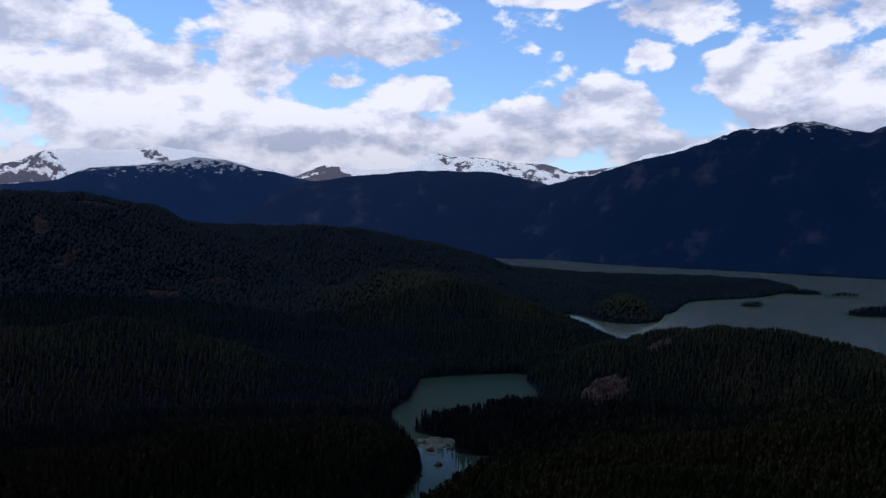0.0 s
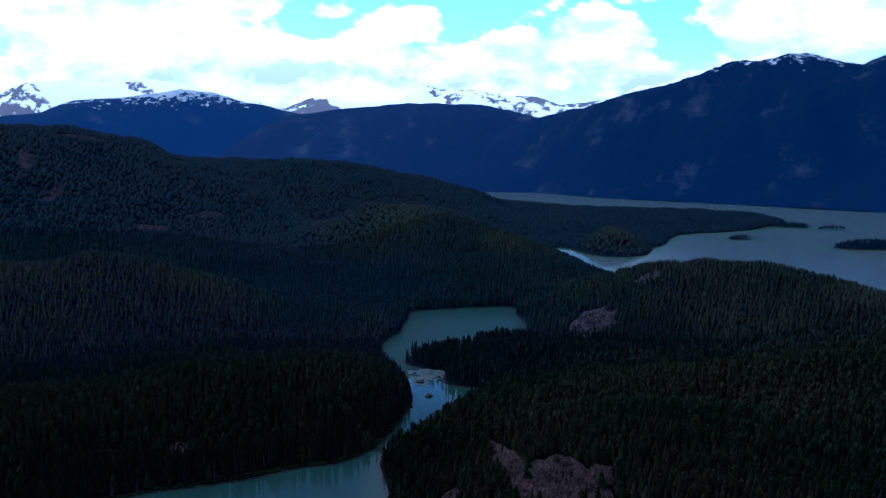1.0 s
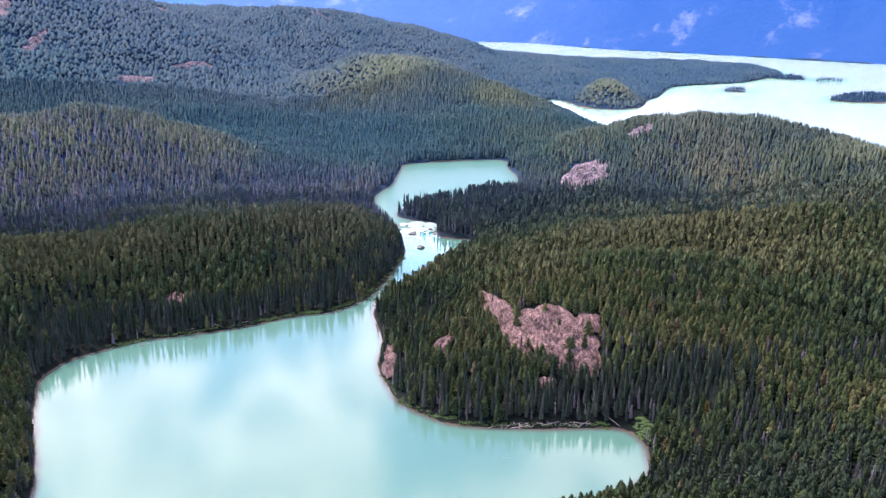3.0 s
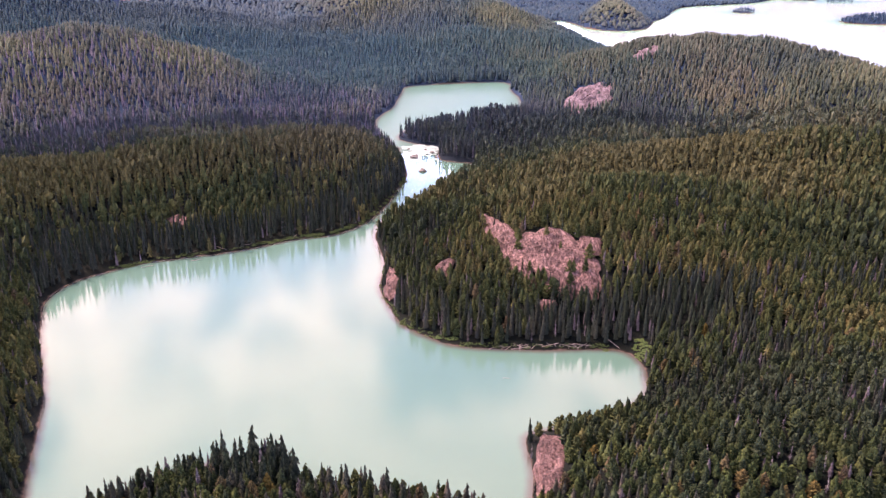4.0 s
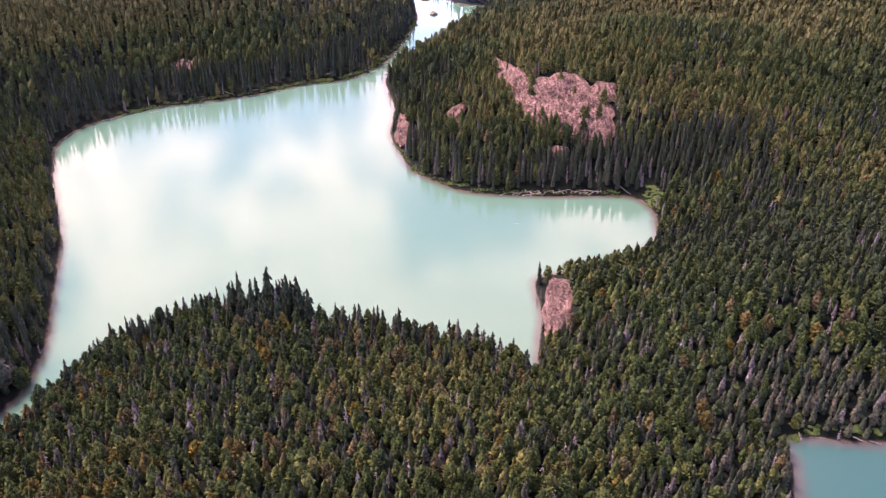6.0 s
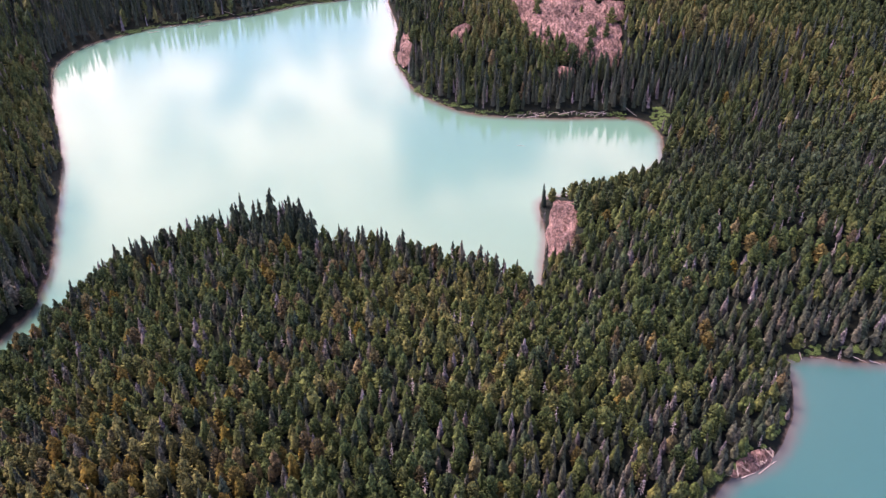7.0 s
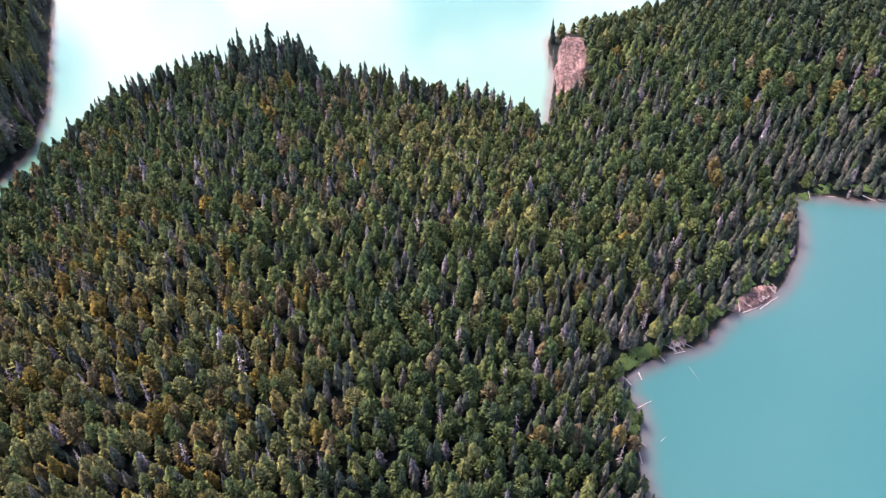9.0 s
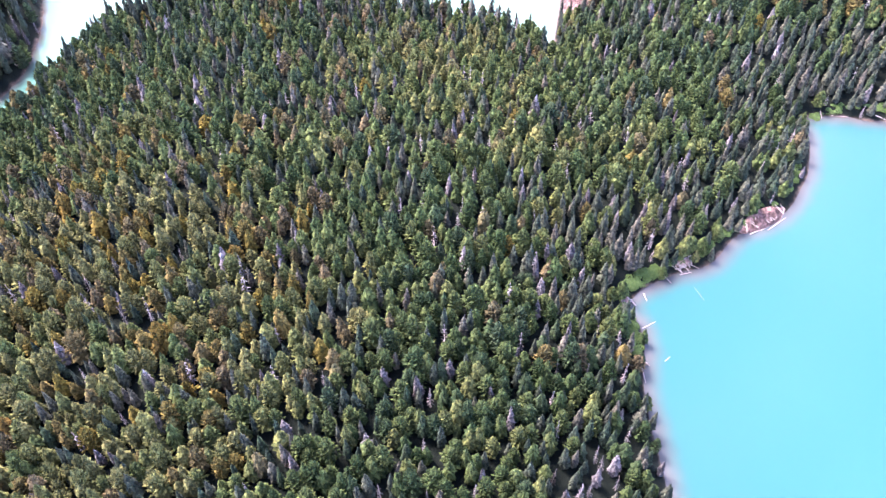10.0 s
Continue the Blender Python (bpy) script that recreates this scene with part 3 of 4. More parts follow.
def rock_patch(cx, cy, a, b, turn, lump, seed):
    rr, aa = np.meshgrid(np.linspace(0.02, 1, 22), np.linspace(0, 2 * math.pi, 56, endpoint=False), indexing="ij")
    reach = 1 + 0.36 * rough_field(np.cos(aa) * 2 + seed * 7, np.sin(aa) * 2, 1.1, 3, seed)
    u, v = rr * np.cos(aa) * a * reach, rr * np.sin(aa) * b * reach
    c, s = math.cos(radians(turn)), math.sin(radians(turn))
    x, y = cx + u * c - v * s, cy + u * s + v * c
    body = (1 - rr ** 4)
    crag = 1 - np.abs(rough_field(x, y, 7, 4, seed + 3)) * 1.6 + 0.5 * rough_field(x, y, 2.2, 2, seed + 8)
    z = height(x, y) + (0.2 + sunk(x, y) if cy > 300 else 0) + body * (0.5 + lump * crag) - 0.5 * rr ** 4
    nr, na = rr.shape
    i, j = np.meshgrid(np.arange(nr - 1), np.arange(na), indexing="ij")
    quads = np.stack([i * na + j, i * na + (j + 1) % na, (i + 1) * na + (j + 1) % na, (i + 1) * na + j], -1).reshape(-1, 4)[:, ::-1]
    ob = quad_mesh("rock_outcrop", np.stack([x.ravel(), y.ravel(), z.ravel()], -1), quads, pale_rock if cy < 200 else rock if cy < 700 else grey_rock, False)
    return tagged(ob, "pale pinkish broken rock on the lake bank" if cy < 200 else "bare pinkish grey rock outcrop among the conifers", "rock", "rock outcrops")


for k, r in enumerate(ROCKS):
    rock_patch(*r, seed=11 + k)


# grassy gaps in the trees on the side lake's bank: x, y, half width, half depth, turn
GLADES = [(47.4, 134.0, 6.4, 1.6, 29), (43.6, 116.0, 2.0, 5.0, 0), (99.5, 353, 4.5, 10, 12), (58, 360.8, 34, 1.3, -3)]


def on_rock(x, y):
    hit = np.zeros(x.shape, bool)
    for cx, cy, a, b, turn in GLADES:
        c, s = math.cos(radians(turn)), math.sin(radians(turn))
        hit |= np.hypot(((x - cx) * c + (y - cy) * s) / a, (-(x - cx) * s + (y - cy) * c) / b) < 1
    wobble = 0.28 * rough_field(x, y, 10, 3, 77)
    for cx, cy, a, b, turn, _ in ROCKS:
        c, s = math.cos(radians(turn)), math.sin(radians(turn))
        u, v = ((x - cx) * c + (y - cy) * s) / a, (-(x - cx) * s + (y - cy) * c) / b
        hit |= np.hypot(u, v) + wobble * (1 + (cy > 1000) * 1.6) < (0.95 if cy < 1000 else 0.85)
    return hit


# ---- trees ----
def crown_radius(s, round_top):
    """Crown radius at height s, from 0 at its foot to 1 at the top."""
    return np.minimum(1.0, (s + 0.10) * 5) * ((1 - round_top) * (1 - s) ** 0.85 + round_top * np.sqrt(np.maximum(1 - s ** 2.2, 0)))


def conifer(whorls, most, width, round_top, seed, bare=0.0, droop=0.45, closed=False):
    """A crown of drooping sprays in whorls, one unit tall."""
    rng = np.random.default_rng(seed)
    verts, tris = [], []
    for w in range(whorls):
        s = (w + 0.4) / whorls
        reach = width * crown_radius(s, round_top)
        count = max(3, int(round(most * (0.35 + 0.65 * (1 - s)))))
        first = rng.uniform(0, 6.28)
        for k in range(count):
            if rng.uniform() < bare:
                continue
            a = first + 6.283 * k / count + rng.uniform(-0.25, 0.25)
            r = reach * rng.uniform(0.75, 1.2)
            z = 0.13 + 0.87 * s + rng.uniform(-0.4, 0.4) * 0.87 / whorls
            thick = (0.9 if bare < 0.3 else 0.22) * 0.87 / whorls
            half = max(2.3 * r / count, 0.008) if bare < 0.3 else 0.010
            out, side = np.array([math.cos(a), math.sin(a), 0]), np.array([-math.sin(a), math.cos(a), 0])
            up = np.array([0, 0, 1.0])
            drop = up * (-droop * r * rng.uniform(0.6, 1.3))
            base = up * z
            mid = base + out * r * 0.62 + drop * 0.35
            pts = [base + up * thick * 0.5, mid + side * half, base + out * r + drop, mid - side * half, mid + up * thick * 0.75]
            n = len(verts)
            verts += pts
            tris += [(n, n + 1, n + 4), (n + 1, n + 2, n + 4), (n + 2, n + 3, n + 4), (n + 3, n, n + 4)]
            if closed:
                verts.append(mid - up * thick * 0.6)
                tris += [(n + 1, n, n + 5), (n + 2, n + 1, n + 5), (n + 3, n + 2, n + 5), (n, n + 3, n + 5)]
    n = len(verts)
    sides = 5
    core = 0.72 * width if bare < 0.3 else 0.012
    for k in range(sides):
        a = 6.283 * k / sides
        verts.append(np.array([core * math.cos(a), core * math.sin(a), 0.06 if bare < 0.3 else 0.0]))
    verts.append(np.array([0, 0, 1.03]))
    tris += [(n + k, n + (k + 1) % sides, n + sides) for k in range(sides)]
    return np.array(verts), np.array(tris)


def skirts(levels, points, width, round_top, seed):
    """A crown of ragged overlapping skirts, for trees further off."""
    rng = np.random.default_rng(seed)
    verts, tris = [], []
    for w in range(levels):
        s = w / levels
        n = len(verts)
        r0 = width * crown_radius(s + 0.25 / levels, round_top) * 1.1
        z0, z1 = 0.10 + 0.9 * s, min(1.03, 0.10 + 0.9 * (s + (1.75 if levels < 4 else 1.35) / levels))
        first = rng.uniform(0, 6.28)
        for k in range(points * 2):
            a = first + 6.283 * k / (points * 2)
            r = r0 * (rng.uniform(0.85, 1.25) if k % 2 else rng.uniform(0.45, 0.7))
            verts.append((r * math.cos(a), r * math.sin(a), z0 - (0.05 if k % 2 else -0.02) + rng.uniform(-0.02, 0.02)))
        verts.append((0, 0, z1))
        tris += [(n + k, n + (k + 1) % (points * 2), n + points * 2) for k in range(points * 2)]
    return np.array(verts), np.array(tris)


def spread(x0, x1, y0, y1, gap, seed):
    """Tree feet on a shaken grid."""
    rng = np.random.default_rng(seed)
    x, y = np.meshgrid(np.arange(x0, x1, gap), np.arange(y0, y1, gap))
    x = x + gap * 0.5 * (np.arange(x.shape[0]) % 2)[:, None]
    return (x + rng.uniform(-0.42, 0.42, x.shape) * gap).ravel(), (y + rng.uniform(-0.42, 0.42, x.shape) * gap).ravel()


def grove(near, far, gap, wide, seed):
    """Feet, ground heights and shore distances of the trees between two distances ahead."""
    side = far * math.sin(radians(wide)) + 5
    x, y = spread(-side, side, max(near * 0.45, 4), far, gap, seed)
    r, a = np.hypot(x, y), np.degrees(np.abs(np.arctan2(x, y)))
    keep = (r >= near) & (r < far) & (a < np.minimum(wide, 35 + 2400 / np.maximum(r, 20)))
    x, y = x[keep], y[keep]
    d = inland(x, y)
    keep = (d > np.where(facing(x, y, -6) & (np.hypot(x, y) > 280), 2.0, 0.5) + 1.2 * rough_field(x, y, 8, 2, 31)) & (~on_rock(x, y) | ((r[keep] > 380) & (lattice((x * 7).astype(np.int64), (y * 7).astype(np.int64), 5) < 0.05)))
    x, y, d = x[keep], y[keep], d[keep]
    return x, y, height(x, y, d), d


def facing(x, y, step=-20):
    """Whether water lies that far on, away from the valley's mouth, or with a minus sign towards it."""
    k = 1 + step / np.maximum(np.hypot(x, y), 1)
    return inland(x * k, y * k) < 0


# crest lines of the dark spruce belts: x, y
BELTS = [[(100, 372), (125, 378), (160, 384), (205, 392), (260, 400)], [(-205, 470), (-160, 486), (-110, 508), (-70, 530), (-48, 560), (-34, 610)]]


def in_belt(x, y, wide=16):
    """How far a tree belongs to the belts of tall dark spruce on the low ground."""
    best = np.full(x.shape, 1e9)
    for line in BELTS:
        for (ax, ay), (bx, by) in zip(line, line[1:]):
            dx, dy = bx - ax, by - ay
            u = np.clip(((x - ax) * dx + (y - ay) * dy) / (dx * dx + dy * dy), 0, 1)
            best = np.minimum(best, np.hypot(x - ax - u * dx, y - ay - u * dy))
    return np.exp(-(best / wide) ** 2)


def timber(x, y, d, tint, low, high, seed):
    """Tree heights: tall spires behind a shore, lower trees before one."""
    tall = np.random.default_rng(seed).uniform(low, high, x.shape) * np.clip(0.8 + d / 40, 0.8, 1.0)
    tall *= np.where(facing(x, y) & (tint < 0.335), 1.75, 1 + 0.6 * in_belt(x, y) * (tint < 0.335))
    return tall * np.where(facing(x, y, 16), 0.8, 1.0)


def kinds(x, y, z, seed, spires=0.42, d=None):
    """Each tree's kind: grey-green spires, broad green and olive crowns, some turning golden, some dead and grey."""
    rng = np.random.default_rng(seed)
    r = np.hypot(x, y)
    near = r < 480
    front = np.zeros(x.shape, bool) if d is None else facing(x, y) & (r > 200)
    patch, mixed = rough_field(x, y, 70, 3, 51), rough_field(x, y, 34, 3, 57)
    stand = rough_field(x, y, 150, 2, 58) * (r > 300)
    # higher ground gets lighter olive kinds, imitating sun on the crests
    tone_shift = np.clip((z - 9) / 10, 0, 1) * (r > 380)
    point = np.exp(-(((x + 64) / 34) ** 2 + ((y - 256) / 14) ** 2))
    spire = rng.uniform(0, 1, x.shape) < spires + np.where(r < 268, 0.45, 0.8) * mixed - 0.4 * stand - 0.5 * tone_shift + 0.5 * front + 0.7 * in_belt(x, y) + 0.9 * point + 0.36 * ((outside(SIDE_LAKE, x, y) < 28) & (r < 300))
    golden = np.exp(-(((x + 85) / 50) ** 2 + ((y - 125) / 65) ** 2))
    broad = np.where(r < 268, 0.53, 0.47) + np.where(x < 0, 0.36, 0.24) * tone_shift + 0.3 * patch + 0.3 * stand + 0.2 * golden + rng.normal(0, 0.11, x.shape)
    k = np.where(spire, np.clip(rng.normal(np.where(r < 268, 0.14, 0.20), np.where(r < 268, 0.09, 0.05), x.shape), 0, 0.33), np.clip(broad, 0.34, 0.81))
    turning = golden * 0.27 * (x > -140) + 0.05 * (r < 268) * (x > -140) + 0.02 * near
    # olive kinds inside the painted sunlit patches
    k = np.where(rng.uniform(0, 1, x.shape) < in_sun_patch(x, y), rng.uniform(0.55, 0.84, x.shape), k)
    roll = rng.uniform(0, 1, x.shape)
    k = np.where((roll < turning) & ~spire, np.clip(rng.normal(0.862 + 0.032 * golden, 0.018, x.shape), 0.83, 0.925), k)
    k = np.where(spire & ((point > 0.35) | (in_belt(x, y) > 0.4)), rng.uniform(0.17, 0.33, x.shape), k)
    behind = np.interp(x, [-305, -238, -130, -68, -30], [517, 583, 637, 656, 645]) + 24
    burnt = (x < -10) & (y > behind) & (r < 1150) & (rough_field(x, y, 160, 3, 71) + rng.normal(0, 0.3, x.shape) > -0.3)
    k = np.where(burnt & (k < 0.5), np.clip(rng.normal(0.16, 0.06, x.shape), 0, 0.3), k)
    grey = burnt * 0.36 + 0.10 * ((outside(SIDE_LAKE, x, y) < 28) & (r < 170)) + near * (0.04 + 0.06 * (rough_field(x, y, 40, 2, 63) > 0.2)) + 0.08 * front
    return np.where(roll > 1 - grey, rng.uniform(np.where(burnt, 0.97, 0.958), 1, x.shape), k)


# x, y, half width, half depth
SUN_PATCHES = [(-385, 870, 90, 60), (-270, 920, 70, 40), (-60, 1415, 100, 70), (109, 1290, 60, 55), (317, 1510, 55, 50), (430, 790, 60, 40), (-470, 880, 60, 60), (-205, 728, 70, 18), (185, 716, 36, 18), (325, 722, 60, 22)]


def in_sun_patch(x, y):
    """How far a tree falls in the patches coloured lighter olive to imitate sun on the hillsides up the valley."""
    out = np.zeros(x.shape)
    for cx, cy, a, b in SUN_PATCHES:
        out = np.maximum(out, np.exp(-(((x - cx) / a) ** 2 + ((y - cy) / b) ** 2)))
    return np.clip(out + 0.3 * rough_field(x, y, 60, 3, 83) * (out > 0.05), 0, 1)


# share of painted haze in a tree's colour, growing up the valley
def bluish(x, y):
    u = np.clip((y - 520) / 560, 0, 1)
    return 0.72 * u * u * (3 - 2 * u) * (1 - 0.8 * in_sun_patch(x, y)) * (1 - 0.45 * np.clip((x + 60) / 220, 0, 1) * np.clip((1300 - y) / 200, 0, 1))


def forest(name, label, x, y, z, tint, tall, makes, snag, seed, mat=None, girth=1.0):
    """Many trees as one mesh."""
    rng = np.random.default_rng(seed)
    V, T, C, B, S, base = [], [], [], [], [], 0
    # per tree: painted haze, and painted sunlight beyond the near banks
    blue, pale = bluish(x, y), np.clip(in_sun_patch(x, y) * 0.48 + rng.normal(0, 0.10, x.shape), 0, 0.9) * (np.hypot(x, y) > 640) * (tint < 0.95)
    spires, broad = makes
    pick = np.where(tint < 0.335, rng.integers(0, len(spires), x.shape), len(spires) + rng.integers(0, len(broad), x.shape))
    pick = np.where(tint > 0.953, np.where(tint < 0.979, pick % len(spires), len(spires) + len(broad)), pick)
    for k, (tv, tf) in enumerate(list(spires) + list(broad) + [snag]):
        m = np.where(pick == k)[0]
        if not len(m):
            continue
        a, h = rng.uniform(0, 6.283, len(m)), tall[m]
        wide = h ** 0.7 * 8.5 ** 0.3 * rng.uniform(0.8, 1.25, len(m)) * (1.0 if k < len(spires) else 1.16) * girth
        c, s = np.cos(a), np.sin(a)
        lean = rng.normal(0, 0.025, (2, len(m)))
        px = (tv[None, :, 0] * c[:, None] - tv[None, :, 1] * s[:, None]) * wide[:, None] + lean[0][:, None] * h[:, None] * tv[None, :, 2]
        py = (tv[None, :, 0] * s[:, None] + tv[None, :, 1] * c[:, None]) * wide[:, None] + lean[1][:, None] * h[:, None] * tv[None, :, 2]
        V.append(np.stack([px + x[m][:, None], py + y[m][:, None], tv[None, :, 2] * h[:, None] + z[m][:, None] - 0.2], -1).reshape(-1, 3))
        T.append((tf[None] + (np.arange(len(m)) * len(tv))[:, None, None]).reshape(-1, 3) + base)
        C.append(np.repeat(tint[m], len(tv)))
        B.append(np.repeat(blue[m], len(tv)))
        S.append(np.repeat(pale[m], len(tv)))
        base += len(m) * len(tv)
    ob = quad_mesh(name, np.concatenate(V), np.concatenate(T), mat or forest_needles, mat is distant_needles)
    per_vertex(ob, "tint", np.concatenate(C))
    per_vertex(ob, "haze_tint", np.concatenate(B))
    per_vertex(ob, "pale", np.concatenate(S))
    return tagged(ob, label, "forest", kind="stuff")


def tufted(count, width, size, round_top, seed):
    """A fuller crown of separate pointed tufts round a core, one unit tall."""
    rng = np.random.default_rng(seed)
    verts, tris = [], []
    for k in range(count):
        s = ((k + 0.5) / count) ** 0.75
        a = 2.39996 * k + rng.uniform(-0.3, 0.3)
        r = width * crown_radius(s, round_top) * rng.uniform(0.65, 1.08)
        at = np.array([r * math.cos(a), r * math.sin(a), 0.16 + 0.84 * s + rng.uniform(-0.03, 0.03)])
        axis = np.array([math.cos(a) * (1.1 - s), math.sin(a) * (1.1 - s), 0.1 + 0.8 * s])
        axis /= np.linalg.norm(axis)
        side = np.cross(axis, (0, 0, 1.0))
        side /= np.linalg.norm(side) + 1e-9
        third = np.cross(axis, side)
        g = size * rng.uniform(0.7, 1.35)
        spin = rng.uniform(0, 1.57)
        side, third = side * math.cos(spin) + third * math.sin(spin), third * math.cos(spin) - side * math.sin(spin)
        n = len(verts)
        verts += [at + axis * g * 1.3, at + side * g - axis * g * 0.4, at + third * g * 0.8 - axis * g * 0.4, at - side * g - axis * g * 0.4, at - third * g * 0.8 - axis * g * 0.4]
        tris += [(n, n + 1, n + 2), (n, n + 2, n + 3), (n, n + 3, n + 4), (n, n + 4, n + 1)]
    n = len(verts)
    for k in range(5):
        verts.append(np.array([width * 0.75 * math.cos(1.2566 * k), width * 0.75 * math.sin(1.2566 * k), 0.08]))
    verts.append(np.array([0, 0, 0.92]))
    tris += [(n + k, n + (k + 1) % 5, n + 5) for k in range(5)]
    return np.array(verts), np.array(tris)


def near_crowns(closed):
    n = 11 if closed else 14
    spires = [conifer(n, 8, 0.155, 0.26, 1, closed=closed), conifer(n, 9, 0.175, 0.36, 2, closed=closed), conifer(n + 1, 8, 0.14, 0.18, 4, closed=closed)]
    broad = [conifer(n - 2, 10, 0.235, 0.42, 3, droop=0.3, closed=closed), tufted(120, 0.25, 0.043, 0.5, 5),
             conifer(n - 1, 10, 0.21, 0.3, 7, droop=0.35, closed=closed), tufted(120, 0.225, 0.040, 0.3, 8)]
    return spires, broad


MID_SPIRES = [conifer(10, 7, 0.155, 0.16, 41), conifer(9, 7, 0.175, 0.24, 42), conifer(10, 7, 0.135, 0.1, 44)]
MID_BROAD = [conifer(9, 8, 0.23, 0.24, 43, droop=0.4), tufted(80, 0.24, 0.046, 0.36, 45), conifer(9, 8, 0.205, 0.16, 47, droop=0.45), tufted(80, 0.22, 0.042, 0.2, 48)]
NEAR_SNAG = conifer(11, 6, 0.10, 0.1, 6, bare=0.35)
MIDDLE = [conifer(8, 5, 0.135, 0.14, 11), conifer(8, 5, 0.12, 0.1, 13)], [conifer(6, 6, 0.225, 0.35, 12, droop=0.35), tufted(34, 0.225, 0.072, 0.4, 14)]
MIDDLE_SNAG = skirts(3, 3, 0.045, 0.1, 15)
BANKS = [skirts(4, 4, 0.135, 0.16, 16), skirts(4, 4, 0.12, 0.12, 18)], [skirts(4, 4, 0.175, 0.4, 17), tufted(9, 0.155, 0.125, 0.4, 19)]
FAR = [skirts(2, 3, 0.19, 0.25, 21), skirts(2, 3, 0.165, 0.2, 23)], [skirts(2, 3, 0.23, 0.45, 22), skirts(2, 3, 0.21, 0.4, 24)]
LAST = [skirts(1, 3, 0.55, 0.2, 31)], [skirts(1, 3, 0.62, 0.4, 32)]

x, y, z, d = grove(45, 268, 3.1, 64, 101)
tint = kinds(x, y, z, 102, 0.28, d)
tall = (5.7 + 4.9 * np.random.default_rng(103).beta(1.5, 1.6, x.shape)) * (1 + 0.12 * rough_field(x, y, 25, 2, 104)) * np.clip(0.7 + d / 18, 0.7, 1.03)
tall *= 1 + 0.22 * np.exp(-outside(SIDE_LAKE, x, y) / 16) * (tint < 0.335)
tall *= 1 - 0.24 * np.clip((np.hypot(x, y) - 130) / 60, 0, 1)
# taller spruces along the main lake
tall *= 1 + 0.98 * np.exp(-np.maximum(outside(LAKE, x, y) - 4, 0) / 14) * (x < 30) * np.where(tint < 0.335, 1.2, 0.7)
tall *= 1 + 0.6 * np.exp(-(((x + 64) / 34) ** 2 + ((y - 256) / 14) ** 2))
# the trees of the point that the camera comes nearest stand as things of their own
lone = (y < 140) & (x > -25) & (x < 50) & (y > 62)
lone[np.where(lone)[0][300:]] = False


def tree_thing(k, crown, wood):
    empty = new("conifer_tree")
    empty.empty_display_size = 0.1
    trunk = new("trunk", wood)
    trunk.parent = empty
    ob = new("crown", crown)
    ob.parent = empty
    return empty


def trunk_mesh():
    v = [(0.016 * (1 - 0.85 * s) * math.cos(6.283 * k / 6), 0.016 * (1 - 0.85 * s) * math.sin(6.283 * k / 6), -0.03 + 0.98 * s) for s in (0, 0.35, 1) for k in range(6)]
    f = [(6 * i + k, 6 * i + (k + 1) % 6, 6 * i + 6 + (k + 1) % 6, 6 * i + 6 + k) for i in range(2) for k in range(6)]
    me = bpy.data.meshes.new("trunk")
    me.from_pydata(v, [], f)
    me.materials.append(bark)
    return me


wood = trunk_mesh()
crowns = []
lone_spires, lone_broad = near_crowns(True)
for (v, f), mat in [(t, spire_needles) for t in lone_spires] + [(t, broad_needles) for t in lone_broad] + [(NEAR_SNAG, dead_needles), (lone_spires[1], dying_needles)]:
    me = bpy.data.meshes.new("crown")
    me.from_pydata(v.tolist(), [], f.tolist())
    me.materials.append(mat)
    crowns.append(me)
LONE_LABELS = ["slender grey-green conifer in dense forest near the shore", "grey-green spire-shaped conifer in dense forest", "narrow dark green conifer in dense forest",
               "full green conifer with a rounded crown", "broad bushy green tree in dense conifer forest", "narrow round-topped olive green tree",
               "broad olive green tree with tufted crown", "dead grey conifer with bare branches", "dying purplish grey conifer with thin needles"]
rng = np.random.default_rng(105)
for i in np.where(lone)[0]:
    k = 7 if tint[i] > 0.979 else 8 if tint[i] > 0.953 else int(rng.integers(0, 3)) if tint[i] < 0.335 else int(rng.integers(3, 7))
    e = tagged(tree_thing(k, crowns[k], wood), LONE_LABELS[k], "tree", "conifers by the side lake")
    e.matrix_basis = pose(x[i], y[i], z[i] - 0.15, rng.normal(0, 1.5), rng.normal(0, 1.5), rng.uniform(0, 360)) @ Matrix.Diagonal((tall[i] ** 0.7 * 8.5 ** 0.3 * rng.uniform(0.85, 1.25) * (1.0 if k in (0, 1, 2, 7, 8) else 1.12),) * 2 + (tall[i], 1))
inner = np.hypot(x, y) < 165
rest, mid = ~lone & inner, ~inner
forest("forest_shore", "dense conifer forest with golden and dead grey trees along the lake", x[mid], y[mid], z[mid], tint[mid], tall[mid], (MID_SPIRES, MID_BROAD), NEAR_SNAG, 107, girth=1.2)
forest("forest_near", "dense green and olive conifer forest with a few orange and dead grey trees", x[rest], y[rest], z[rest], tint[rest], tall[rest], near_crowns(False), NEAR_SNAG, 106)

x, y, z, d = grove(268, 480, 3.5, 40, 111)
tint = kinds(x, y, z, 112, 0.3, d)
forest("forest_middle", "dense green conifer forest round the lake", x, y, z, tint, timber(x, y, d, tint, 6.6, 9.8, 113), MIDDLE, NEAR_SNAG, 116, middle_needles)
x, y, z, d = grove(480, 820, 4.2, 34, 117)
tint = kinds(x, y, z, 119, 0.4, d)
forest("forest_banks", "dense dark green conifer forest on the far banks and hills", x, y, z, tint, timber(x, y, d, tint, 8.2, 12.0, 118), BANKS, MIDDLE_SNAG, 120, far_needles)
x, y, z, d = grove(820, 1400, 4.6, 32, 121)
tint = kinds(x, y, z, 122, d=d)
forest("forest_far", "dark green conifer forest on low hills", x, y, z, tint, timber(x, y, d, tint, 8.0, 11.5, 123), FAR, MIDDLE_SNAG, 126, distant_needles)
